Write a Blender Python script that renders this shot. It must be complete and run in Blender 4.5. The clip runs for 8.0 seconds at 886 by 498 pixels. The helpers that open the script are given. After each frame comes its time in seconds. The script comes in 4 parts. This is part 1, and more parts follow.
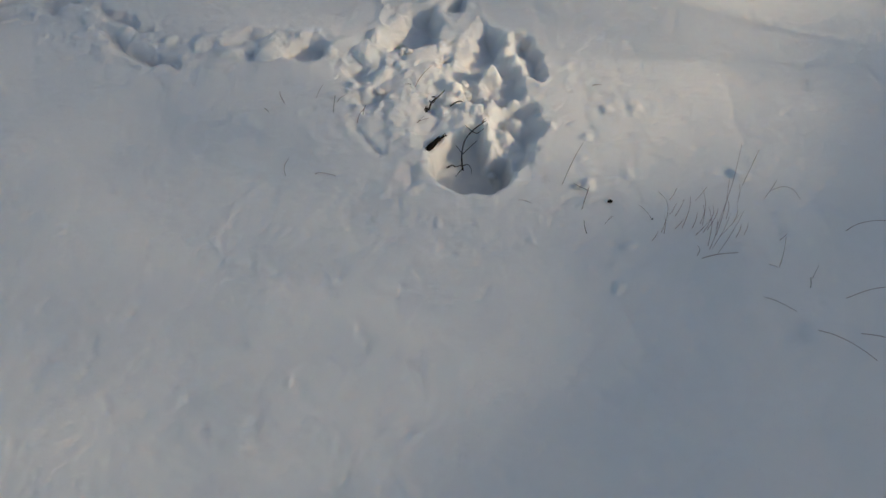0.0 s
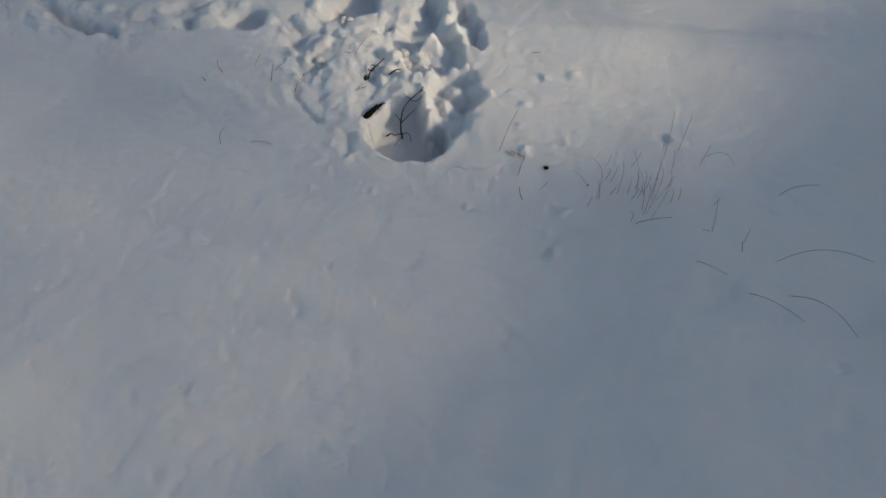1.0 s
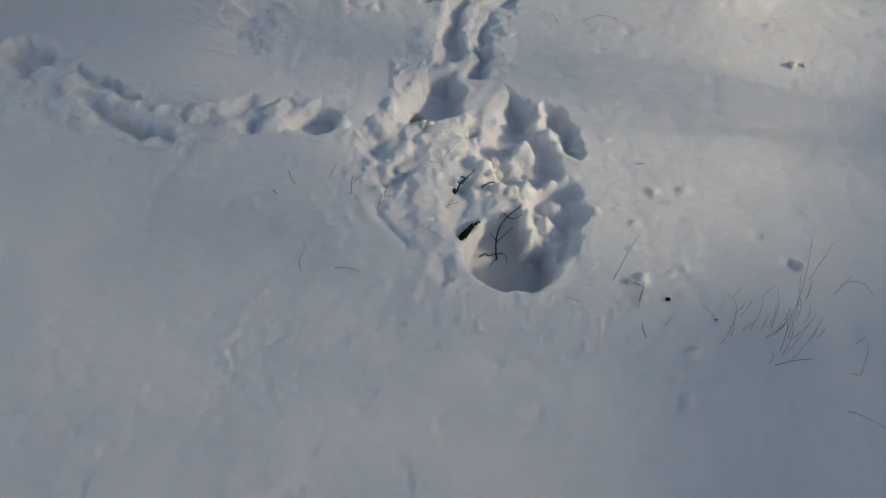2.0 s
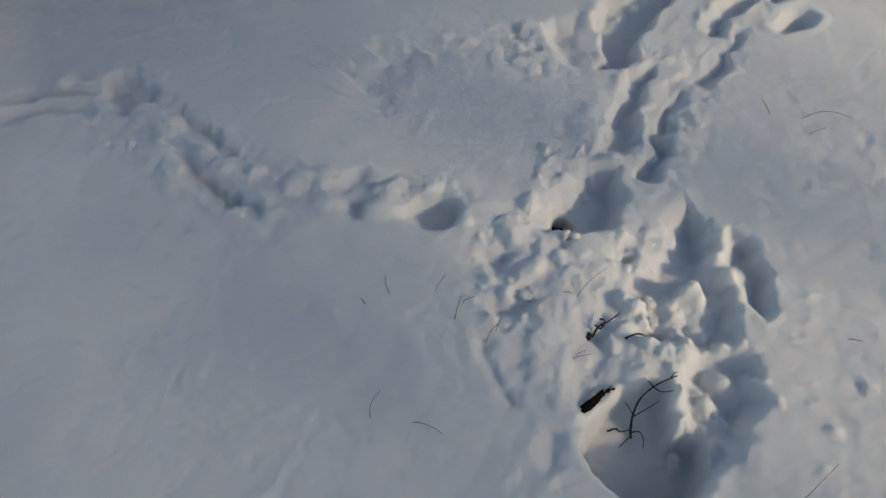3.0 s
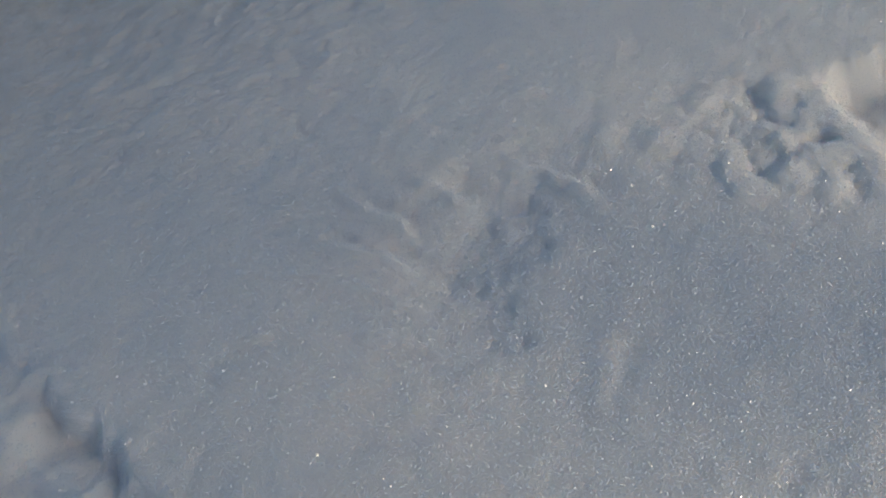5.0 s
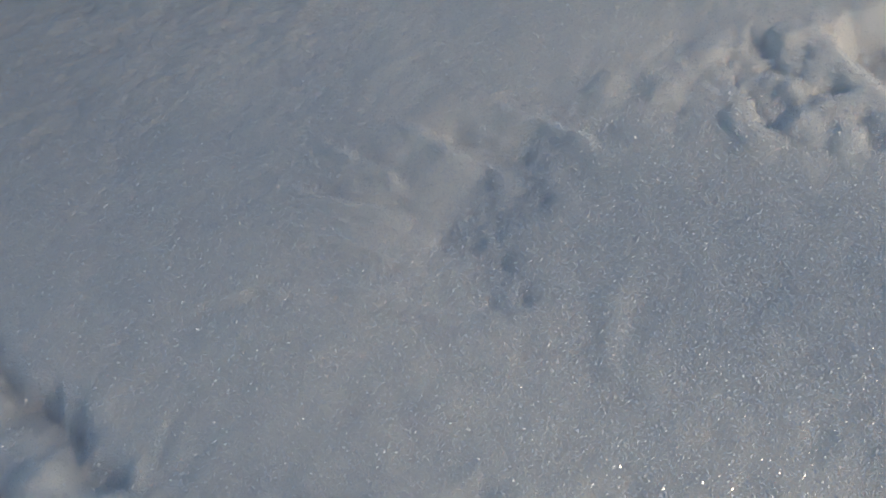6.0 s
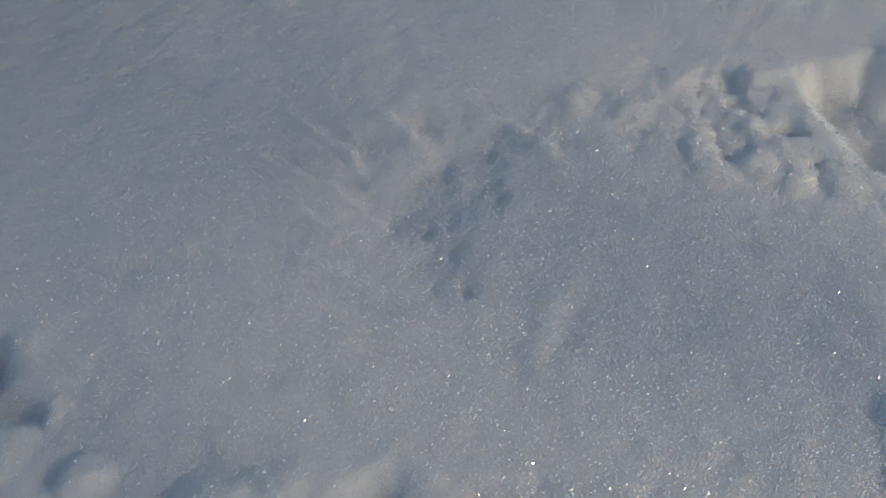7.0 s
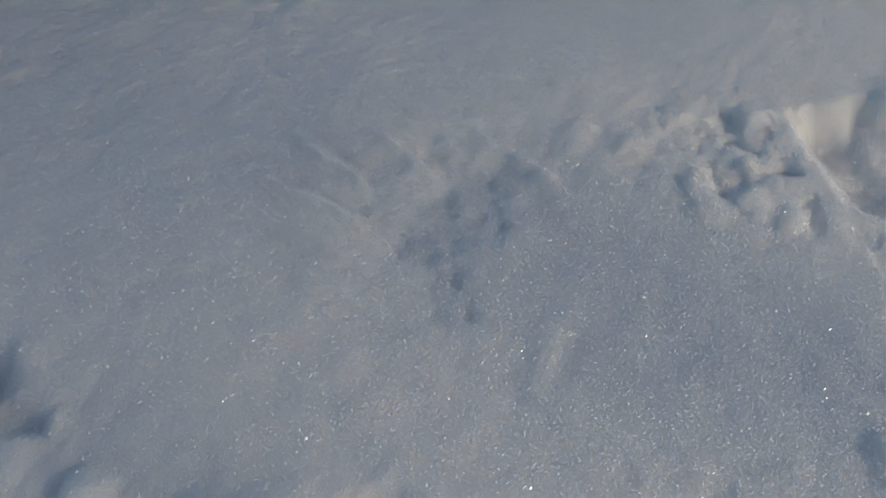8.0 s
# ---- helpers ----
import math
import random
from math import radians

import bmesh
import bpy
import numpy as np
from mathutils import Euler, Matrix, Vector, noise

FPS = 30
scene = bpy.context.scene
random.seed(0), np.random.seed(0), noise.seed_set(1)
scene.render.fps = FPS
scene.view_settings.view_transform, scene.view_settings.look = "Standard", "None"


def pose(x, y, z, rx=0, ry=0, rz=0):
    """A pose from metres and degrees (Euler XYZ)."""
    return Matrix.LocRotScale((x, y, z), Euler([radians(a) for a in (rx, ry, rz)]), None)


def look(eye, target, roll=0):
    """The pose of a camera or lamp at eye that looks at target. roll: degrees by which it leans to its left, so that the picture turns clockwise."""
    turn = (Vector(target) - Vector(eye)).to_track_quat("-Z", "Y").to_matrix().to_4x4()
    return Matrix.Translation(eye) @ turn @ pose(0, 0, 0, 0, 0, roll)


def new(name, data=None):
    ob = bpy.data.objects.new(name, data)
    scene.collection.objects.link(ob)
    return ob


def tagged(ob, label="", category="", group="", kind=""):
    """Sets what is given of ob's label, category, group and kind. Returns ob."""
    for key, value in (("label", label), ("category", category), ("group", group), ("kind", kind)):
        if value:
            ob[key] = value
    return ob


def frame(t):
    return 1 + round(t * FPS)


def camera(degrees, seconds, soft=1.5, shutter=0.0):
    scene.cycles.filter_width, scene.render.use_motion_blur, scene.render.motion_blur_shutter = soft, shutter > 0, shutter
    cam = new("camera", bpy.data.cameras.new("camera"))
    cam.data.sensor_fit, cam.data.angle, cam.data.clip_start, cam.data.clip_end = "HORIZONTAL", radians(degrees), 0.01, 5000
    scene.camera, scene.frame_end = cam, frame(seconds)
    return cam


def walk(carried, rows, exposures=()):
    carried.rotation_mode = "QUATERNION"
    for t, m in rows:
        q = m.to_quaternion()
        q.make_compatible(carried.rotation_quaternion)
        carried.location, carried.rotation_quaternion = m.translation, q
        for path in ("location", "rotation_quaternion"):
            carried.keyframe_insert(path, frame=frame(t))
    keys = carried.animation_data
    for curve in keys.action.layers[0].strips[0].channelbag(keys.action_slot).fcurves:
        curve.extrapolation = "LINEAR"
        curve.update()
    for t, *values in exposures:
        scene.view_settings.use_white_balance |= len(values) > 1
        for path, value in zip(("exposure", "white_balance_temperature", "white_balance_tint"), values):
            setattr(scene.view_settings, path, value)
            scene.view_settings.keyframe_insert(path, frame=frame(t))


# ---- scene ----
cam = camera(56.3, 8.0)
PATH = [
    (0, (0.028, 0.022, 1.397), (0.014, 1.135, -0.264), -0.1),
    (0.5, (0.014, 0.021, 1.388), (-0.014, 1.088, -0.303), 1.0),
    (0.7, (0.061, -0.021, 1.347), (0.039, 1.077, -0.324), 1.5),
    (1, (0.126, -0.008, 1.373), (0.153, 1.077, -0.307), 1.3),
    (1.2, (0.163, -0.004, 1.383), (0.199, 1.149, -0.251), -0.0),
    (2.3, (-0.217, 0.398, 1.264), (-0.099, 1.566, -0.356), 6.5),
    (2.5, (-0.211, 0.492, 1.238), (-0.125, 1.678, -0.37), 7.4),
    (2.7, (-0.147, 0.618, 1.224), (-0.255, 1.806, -0.381), 2.9),
    (3, (-0.074, 0.688, 1.142), (-0.378, 1.8, -0.493), -3.5),
    (3.2, (-0.025, 0.771, 1.123), (-0.469, 1.848, -0.502), -10.1),
    (3.5, (-0.058, 0.874, 1.12), (-0.505, 1.968, -0.494), -9.7),
    (3.7, (-0.041, 0.981, 1.098), (-0.571, 2.035, -0.517), -14.2),
    (4, (-0.12, 1.092, 1.004), (-0.686, 2.192, -0.568), -15.9),
    (4.2, (-0.226, 1.211, 0.904), (-0.751, 2.385, -0.622), -13.8),
    (4.5, (-0.322, 1.344, 0.764), (-0.815, 2.537, -0.764), -13.8),
    (4.7, (-0.358, 1.386, 0.642), (-0.826, 2.645, -0.842), -14.0),
    (5, (-0.361, 1.426, 0.551), (-0.835, 2.620, -0.982), -16.1),
    (6.3, (-0.403, 1.434, 0.503), (-0.746, 2.613, -1.075), -11.1),
    (6.5, (-0.395, 1.437, 0.504), (-0.735, 2.613, -1.077), -9.2),
    (7, (-0.381, 1.417, 0.498), (-0.683, 2.619, -1.071), -1.9),
    (7.5, (-0.381, 1.415, 0.519), (-0.666, 2.643, -1.033), 0.1),
    (8, (-0.395, 1.406, 0.507), (-0.666, 2.664, -1.024), 1.6),
]
walk(cam, [(t, look(eye, target, roll)) for t, eye, target, roll in PATH], [(0, 0.18, 7600, 10), (0.5, 0.06, 7330, 10), (1.0, 0.05, 7180, 10), (2.5, 0.03, 7150, 10), (3.5, 0.00, 7100, 10), (4.2, 0.11, 7300, 10), (5.0, 0.09, 7250, 10), (8, 0.05, 7170, 10)])


# ---- light ----
SUN_AZ, SUN_EL = radians(-11), radians(24)
SUN = Vector((math.cos(SUN_EL) * math.cos(SUN_AZ), math.cos(SUN_EL) * math.sin(SUN_AZ), math.sin(SUN_EL)))
world = bpy.data.worlds.new("sky")
scene.world = world
world.use_nodes = True
wn = world.node_tree
sky = wn.nodes.new("ShaderNodeTexSky")
sky.sky_type, sky.sun_disc = "NISHITA", False
sky.sun_elevation, sky.sun_rotation = SUN_EL, radians(90) - SUN_AZ
wn.nodes["Background"].inputs["Strength"].default_value = 0.11
wn.links.new(sky.outputs[0], wn.nodes["Background"].inputs["Color"])
sun = new("sun", bpy.data.lights.new("sun", "SUN"))
sun.data.energy, sun.data.angle, sun.data.color = 2.65, radians(0.9), (1.0, 0.87, 0.68)
sun.matrix_world = look(SUN * 40, (0, 0, 0))


# ---- materials ----
def material(name):
    m = bpy.data.materials.new(name)
    m.use_nodes = True
    return m, m.node_tree.nodes, m.node_tree.links, m.node_tree.nodes["Principled BSDF"]


def noise_node(n, l, scale, detail=4.0, rough=0.6):
    co = n.get("Texture Coordinate") or n.new("ShaderNodeTexCoord")
    t = n.new("ShaderNodeTexNoise")
    t.inputs["Scale"].default_value, t.inputs["Detail"].default_value, t.inputs["Roughness"].default_value = scale, detail, rough
    l.new(co.outputs["Object"], t.inputs["Vector"])
    return t


def ramp(n, l, fac, stops):
    r = n.new("ShaderNodeValToRGB")
    while len(r.color_ramp.elements) < len(stops):
        r.color_ramp.elements.new(0.5)
    for e, (p, c) in zip(r.color_ramp.elements, stops):
        e.position, e.color = p, (*c, 1)
    l.new(fac, r.inputs[0])
    return r


def bump(n, l, bsdf, tex, strength, dist, before=None):
    b = n.new("ShaderNodeBump")
    b.inputs["Strength"].default_value, b.inputs["Distance"].default_value = strength, dist
    l.new(tex, b.inputs["Height"])
    if before:
        l.new(before.outputs[0], b.inputs["Normal"])
    l.new(b.outputs[0], bsdf.inputs["Normal"])
    return b


def plain(name, dark, light, scale, rough, relief=0.0, dist=0.001):
    m, n, l, p = material(name)
    t = noise_node(n, l, scale)
    r = ramp(n, l, t.outputs["Fac"], [(0.3, dark), (0.7, light)])
    l.new(r.outputs[0], p.inputs["Base Color"])
    p.inputs["Roughness"].default_value = rough
    if relief:
        bump(n, l, p, t.outputs["Fac"], relief, dist)
    return m


def snow_material():
    m, n, l, p = material("snow")
    fine, grain, broad = noise_node(n, l, 1000, 2, 0.7), noise_node(n, l, 240, 4, 0.7), noise_node(n, l, 5, 4)
    r = ramp(n, l, broad.outputs["Fac"], [(0.3, (0.885, 0.895, 0.905)), (0.7, (0.93, 0.935, 0.94))])
    # the crust turns browner, in a mottled band, towards the bare ground
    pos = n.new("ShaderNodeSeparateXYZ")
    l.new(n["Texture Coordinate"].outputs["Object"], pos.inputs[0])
    dist, mottle = n.new("ShaderNodeMath"), noise_node(n, l, 30, 6, 0.7)
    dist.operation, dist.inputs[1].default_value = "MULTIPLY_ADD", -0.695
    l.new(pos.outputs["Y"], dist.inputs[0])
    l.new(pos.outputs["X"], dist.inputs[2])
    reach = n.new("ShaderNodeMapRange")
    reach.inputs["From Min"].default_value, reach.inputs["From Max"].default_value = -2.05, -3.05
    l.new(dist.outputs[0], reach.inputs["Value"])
    speck = ramp(n, l, mottle.outputs["Fac"], [(0.30, (0.55, 0.55, 0.55)), (0.62, (1, 1, 1))])
    brown_fac = n.new("ShaderNodeMath")
    brown_fac.operation = "MULTIPLY"
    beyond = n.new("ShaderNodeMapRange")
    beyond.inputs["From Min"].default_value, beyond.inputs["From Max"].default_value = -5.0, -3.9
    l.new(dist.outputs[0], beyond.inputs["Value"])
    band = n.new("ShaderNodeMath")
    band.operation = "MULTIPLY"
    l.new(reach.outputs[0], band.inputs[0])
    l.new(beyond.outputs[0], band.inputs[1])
    l.new(band.outputs[0], brown_fac.inputs[0])
    l.new(speck.outputs[0], brown_fac.inputs[1])
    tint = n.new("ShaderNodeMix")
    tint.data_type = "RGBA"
    l.new(brown_fac.outputs[0], tint.inputs[0])
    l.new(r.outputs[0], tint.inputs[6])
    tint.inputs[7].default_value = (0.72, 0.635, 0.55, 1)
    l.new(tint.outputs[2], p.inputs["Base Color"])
    p.inputs["Roughness"].default_value = 0.7
    p.inputs["Specular IOR Level"].default_value = 0.25
    b = bump(n, l, p, grain.outputs["Fac"], 0.42, 0.004)
    bump(n, l, p, fine.outputs["Fac"], 1.0, 0.0045, b)
    p.inputs["Subsurface Weight"].default_value, p.inputs["Subsurface Scale"].default_value = 0.85, 0.015
    p.inputs["Subsurface Radius"].default_value = (0.8, 0.9, 1.0)
    return m


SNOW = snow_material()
ICE, _n, _l, _p = material("ice_crystal")
_p.inputs["Base Color"].default_value, _p.inputs["Roughness"].default_value = (0.9, 0.93, 0.97, 1), 0.22
_p.inputs["Specular IOR Level"].default_value = 1.0
STRAW = plain("dry_straw", (0.10, 0.064, 0.052), (0.23, 0.155, 0.125), 300, 0.7)
REED = plain("reddish_stalk", (0.13, 0.055, 0.052), (0.26, 0.130, 0.115), 300, 0.7)
TWIG = plain("dark_twig", (0.012, 0.010, 0.010), (0.045, 0.035, 0.03), 250, 0.8, 0.5)
BARK = plain("dark_bark", (0.003, 0.003, 0.003), (0.014, 0.011, 0.010), 120, 1.0, 0.9, 0.004)
BARK.node_tree.nodes["Principled BSDF"].inputs["Specular IOR Level"].default_value = 0.1
# near-black, as it also gives the burrow its darkness by colour
SOIL_AND_HOLE_DARK = plain("soil_and_hole_dark", (0.003, 0.003, 0.003), (0.022, 0.017, 0.015), 160, 0.95, 0.9, 0.004)
LITTER = plain("leaf_litter", (0.22, 0.12, 0.07), (0.52, 0.36, 0.23), 28, 0.9, 0.8, 0.01)
LEAF = plain("dark_leaf", (0.006, 0.010, 0.007), (0.02, 0.03, 0.018), 90, 0.45)
DEADLEAF = plain("dead_leaf", (0.20, 0.09, 0.035), (0.48, 0.29, 0.14), 60, 0.8, 0.4, 0.002)
NEEDLE = plain("spruce_needle", (0.015, 0.03, 0.015), (0.04, 0.07, 0.035), 12, 0.7)
TRUNK = plain("spruce_bark", (0.05, 0.035, 0.028), (0.16, 0.12, 0.095), 14, 0.9, 0.9, 0.02)


def part(name, bm, mat, parent=None, label=""):
    me = bpy.data.meshes.new(name)
    bm.to_mesh(me)
    bm.free()
    me.materials.append(mat)
    me.shade_smooth()
    ob = new(name, me)
    ob.parent = parent
    if label:
        tagged(ob, label)
    return ob


# ---- the snow: one sheet, fine near the tracks and wide to the horizon ----
def axis(cuts, steps, far):
    """finest where the tracks lie, wider and wider to the horizon"""
    mid = np.concatenate([np.linspace(p, q, round((q - p) / d), endpoint=False) for p, q, d in zip(cuts, cuts[1:], steps)] + [[cuts[-1]]])
    out, d = [0.0], steps[-1]
    while out[-1] < far:
        d *= 1.22
        out.append(out[-1] + d)
    out = np.array(out[1:])
    return np.concatenate([cuts[0] - out[::-1], mid, cuts[-1] + out])


GX, GY = axis((-3.10, -1.80, -1.12, 0.28, 1.25), (0.02, 0.0045, 0.0025, 0.0045), 700), axis((0.35, 1.07, 2.12, 2.62, 4.20), (0.0045, 0.0025, 0.0042, 0.02), 700)
X, Y = np.meshgrid(GX, GY)
H = np.zeros_like(X)


def perlin(x, y, seed):
    rng = np.random.default_rng(seed)
    perm = np.concatenate([p := rng.permutation(512), p])
    ang = rng.uniform(0, 2 * np.pi, 1024)
    gx, gy = np.cos(ang), np.sin(ang)
    xi, yi = np.floor(x).astype(int), np.floor(y).astype(int)
    xf, yf = x - xi, y - yi
    u, v = xf * xf * xf * (xf * (xf * 6 - 15) + 10), yf * yf * yf * (yf * (yf * 6 - 15) + 10)

    def corner(i, j):
        k = perm[(perm[(xi + i) & 511] + yi + j) & 511]
        return gx[k] * (xf - i) + gy[k] * (yf - j)

    a, b = corner(0, 0), corner(1, 0)
    c, d = corner(0, 1), corner(1, 1)
    return ((a + (b - a) * u) * (1 - v) + (c + (d - c) * u) * v) * 1.5


def fbm(x, y, size, octaves, seed, gain=0.5):
    out, amp = 0, 1.0
    for k in range(octaves):
        out = out + amp * perlin(x / size, y / size, seed + 17 * k)
        size, amp = size / 2, amp * gain
    return out


def step(a, b, v):
    t = np.clip((v - a) / (b - a), 0, 1)
    return t * t * (3 - 2 * t)


def window(x0, x1, y0, y1):
    return (slice(*np.searchsorted(GY, (y0, y1))), slice(*np.searchsorted(GX, (x0, x1))))


def warped(w, amount, size, seed):
    x, y = X[w], Y[w]
    return x + amount * fbm(x, y, size, 3, seed), y + amount * fbm(x, y, size, 3, seed + 5)


def along(x, y, points):
    """distance to a bent line, and how far along it (0 to 1), and which side (-1 to 1)"""
    best, where, side = np.full(x.shape, 1e9), np.zeros(x.shape), np.zeros(x.shape)
    n = len(points) - 1
    for i in range(n):
        (ax, ay), (bx, by) = points[i], points[i + 1]
        dx, dy = bx - ax, by - ay
        t = np.clip(((x - ax) * dx + (y - ay) * dy) / (dx * dx + dy * dy), 0, 1)
        d = np.hypot(x - ax - t * dx, y - ay - t * dy)
        where = np.where(d < best, (i + t) / n, where)
        side = np.where(d < best, (x - ax - t * dx) / (d + 1e-6), side)
        best = np.minimum(best, d)
    return best, where, side


def sink(w, r, side, level, soft, rough, rim, seed, lean):
    """press the snow below its old surface where r < 1; the wall is steep for a small soft, and flatter on one side by lean"""
    x, y = X[w], Y[w]
    soft = soft * (1 + lean * np.clip(-side, -0.35, 1))
    k = 1 - step(1 - 1.15 * soft, 1 + 0.22 * soft, r)
    floor = BASE[w] + 0.58 * level + 0.6 * rough * fbm(x, y, 0.045, 3, seed, 0.5)
    H[w] = H[w] * (1 - k) + np.minimum(floor, H[w]) * k
    H[w] += 0.38 * rim * np.exp(-((r - 1.35) / 0.30) ** 2) * (1 - k) * (1 + 1.2 * fbm(x, y, 0.045, 3, seed + 3))


def pit(cx, cy, a, b, turn, depth, soft=0.45, rough=0.006, rim=0.004, warp=0.012, seed=1, slope=(0, 0), lean=0.8):
    m = 2.0 * max(a, b) + 0.03
    w = window(cx - m, cx + m, cy - m, cy + m)
    x, y = warped(w, warp, 0.05, seed)
    c, s = math.cos(radians(turn)), math.sin(radians(turn))
    u, v = (x - cx) * c + (y - cy) * s, -(x - cx) * s + (y - cy) * c
    r = np.sqrt((u / a) ** 2 + (v / b) ** 2)
    side = (x - cx) / (np.hypot(x - cx, y - cy) + 1e-6)
    sink(w, r, side, -depth + slope[0] * (X[w] - cx) + slope[1] * (Y[w] - cy), soft, rough, rim, seed, lean)


def trough(points, width, depth, soft=0.6, rough=0.008, rim=0.005, warp=0.014, seed=1, lean=1.5):
    m = 2.6 * width + 0.04
    xs, ys = [p[0] for p in points], [p[1] for p in points]
    w = window(min(xs) - m, max(xs) + m, min(ys) - m, max(ys) + m)
    x, y = warped(w, warp, 0.05, seed)
    d, t, side = along(x, y, points)
    ends = 0.45 + 0.55 * step(0, 0.2, t) * step(1, 0.8, t)
    uneven = (0.9 + 0.45 * fbm(X[w], Y[w], 0.08, 2, seed + 9)) * ends
    sink(w, d / (width * (1.0 + 0.13 * fbm(X[w], Y[w], 0.09, 2, seed + 11))), side, -depth * uneven, soft, rough, rim, seed, lean)


def lump(cx, cy, a, b, turn, height, seed=1, warp=0.008):
    m = 1.6 * max(a, b) + 0.02
    w = window(cx - m, cx + m, cy - m, cy + m)
    x, y = warped(w, warp, 0.03, seed)
    c, s = math.cos(radians(turn)), math.sin(radians(turn))
    u, v = (x - cx) * c + (y - cy) * s, -(x - cx) * s + (y - cy) * c
    r = np.sqrt((u / a) ** 2 + (v / b) ** 2)
    H[w] += 0.6 * height * (1 - step(0.15, 1.1, r))


def ramp_down(points, half, level, fall, seed=1, warp=0.012):
    """a bank along a bent line that falls to the sunny side"""
    m = 2 * half + 0.03
    xs, ys = [p[0] for p in points], [p[1] for p in points]
    w = window(min(xs) - m, max(xs) + m, min(ys) - m, max(ys) + m)
    x, y = warped(w, warp, 0.05, seed)
    d, t, side = along(x, y, points)
    k = 1 - step(0.55, 1.15, d / half)
    goal = BASE[w] + level - fall * np.where(side > 0, 1.0, 0.25) * side * d + 0.004 * fbm(X[w], Y[w], 0.035, 3, seed + 4)
    H[w] = H[w] * (1 - k) + goal * k


def crease(points, width, height, seed=1, warp=0.004):
    """a feather's stroke: a low ridge with a shallow groove on its near side"""
    m = 6 * width + 0.02
    xs, ys = [p[0] for p in points], [p[1] for p in points]
    w = window(min(xs) - m, max(xs) + m, min(ys) - m, max(ys) + m)
    x, y = warped(w, warp, 0.03, seed)
    d, t, _ = along(x, y, points)
    e, _, _ = along(x, y + 2.2 * width, points)
    fade = np.sin(np.pi * np.clip(0.12 + 0.8 * t, 0, 1))
    H[w] += 1.25 * fade * height * (np.exp(-(d / width) ** 2) - 0.4 * np.exp(-(e / (1.6 * width)) ** 2))


def outline(x, y, points):
    """distance inside a closed outline, negative outside, and the way to its nearest edge (east +1, west -1)"""
    best, east, odd = np.full(x.shape, 1e9), np.zeros(x.shape), np.zeros(x.shape, bool)
    for (ax, ay), (bx, by) in zip(points, points[1:] + points[:1]):
        dx, dy = bx - ax, by - ay
        t = np.clip(((x - ax) * dx + (y - ay) * dy) / (dx * dx + dy * dy), 0, 1)
        ex, ey = ax + t * dx - x, ay + t * dy - y
        d = np.hypot(ex, ey)
        east = np.where(d < best, ex / (d + 1e-6), east)
        best = np.minimum(best, d)
        odd ^= ((ay > y) != (by > y)) & (x < dx * (y - ay) / (dy if abs(dy) > 1e-9 else 1e-9) + ax)
    return np.where(odd, best, -best), np.where(odd, east, -east)


def carve(points, depth, wall=0.022, west=1.6, rough=0.003, rim=0.002, warp=0.009, seed=1, fall=(0, 0)):
    """a trodden hollow inside an outline: a steep wall to the sun, a flatter one that the sun meets, and a lumpy floor"""
    xs, ys = [p[0] for p in points], [p[1] for p in points]
    cx, cy = sum(xs) / len(xs), sum(ys) / len(ys)
    w = window(min(xs) - 0.06, max(xs) + 0.06, min(ys) - 0.06, max(ys) + 0.06)
    x, y = warped(w, warp, 0.045, seed)
    d, east = outline(x, y, points)
    wide = wall * (1 + (west - 1) * step(0.3, -0.6, east))
    k = step(-0.12, 1.0, d / wide)
    floor = BASE[w] - (0.74 * depth + fall[0] * (X[w] - cx) + fall[1] * (Y[w] - cy)) * k + (rough + 0.003) * k * fbm(X[w], Y[w], 0.05, 4, seed + 2, 0.55)
    H[w] = np.where(d > -0.12 * wide, np.minimum(H[w], floor), H[w])
    H[w] += rim * np.exp(-((d + 0.010) / 0.009) ** 2) * (1 + 1.4 * fbm(X[w], Y[w], 0.04, 3, seed + 3))


def mound(cx, cy, r, height, seed=1, squeeze=1.0, turn=0.0):
    """a rounded clod, half sunk"""
    w = window(cx - 2.2 * r, cx + 2.2 * r, cy - 2.2 * r, cy + 2.2 * r)
    x, y = warped(w, 0.30 * r, 1.3 * r, seed)
    c, q = math.cos(radians(turn)), math.sin(radians(turn))
    u, v = (x - cx) * c + (y - cy) * q, ((y - cy) * c - (x - cx) * q) * squeeze
    d = np.hypot(u, v) / r
    H[w] += 1.15 * height * np.clip(1 - d * d, 0, 1) ** 1.25


def feather(points, width, height, seed=1):
    """one feather's stroke: a fine ridge that drops into a shallow groove on its far side"""
    m = 8 * width + 0.02
    xs, ys = [p[0] for p in points], [p[1] for p in points]
    w = window(min(xs) - m, max(xs) + m, min(ys) - m, max(ys) + m)
    x, y = warped(w, 0.003, 0.03, seed)
    d, t, _ = along(x, y, points)
    n = len(points) - 1
    which = np.clip(np.floor(t * n), 0, n - 1).astype(int)
    px, py = np.array(points).T
    ax, ay, bx, by = px[which], py[which], px[which + 1], py[which + 1]
    o = d * np.sign((bx - ax) * (y - ay) - (by - ay) * (x - ax)) / width
    fade = step(-0.02, 0.25, t) * step(1.0, 0.62, t) * (0.9 + 0.5 * fbm(X[w], Y[w], 0.03, 2, seed + 4))
    H[w] += fade * height * (np.exp(-(o + 0.4) ** 2) - 0.55 * np.exp(-((o - 1.8) / 1.9) ** 2))


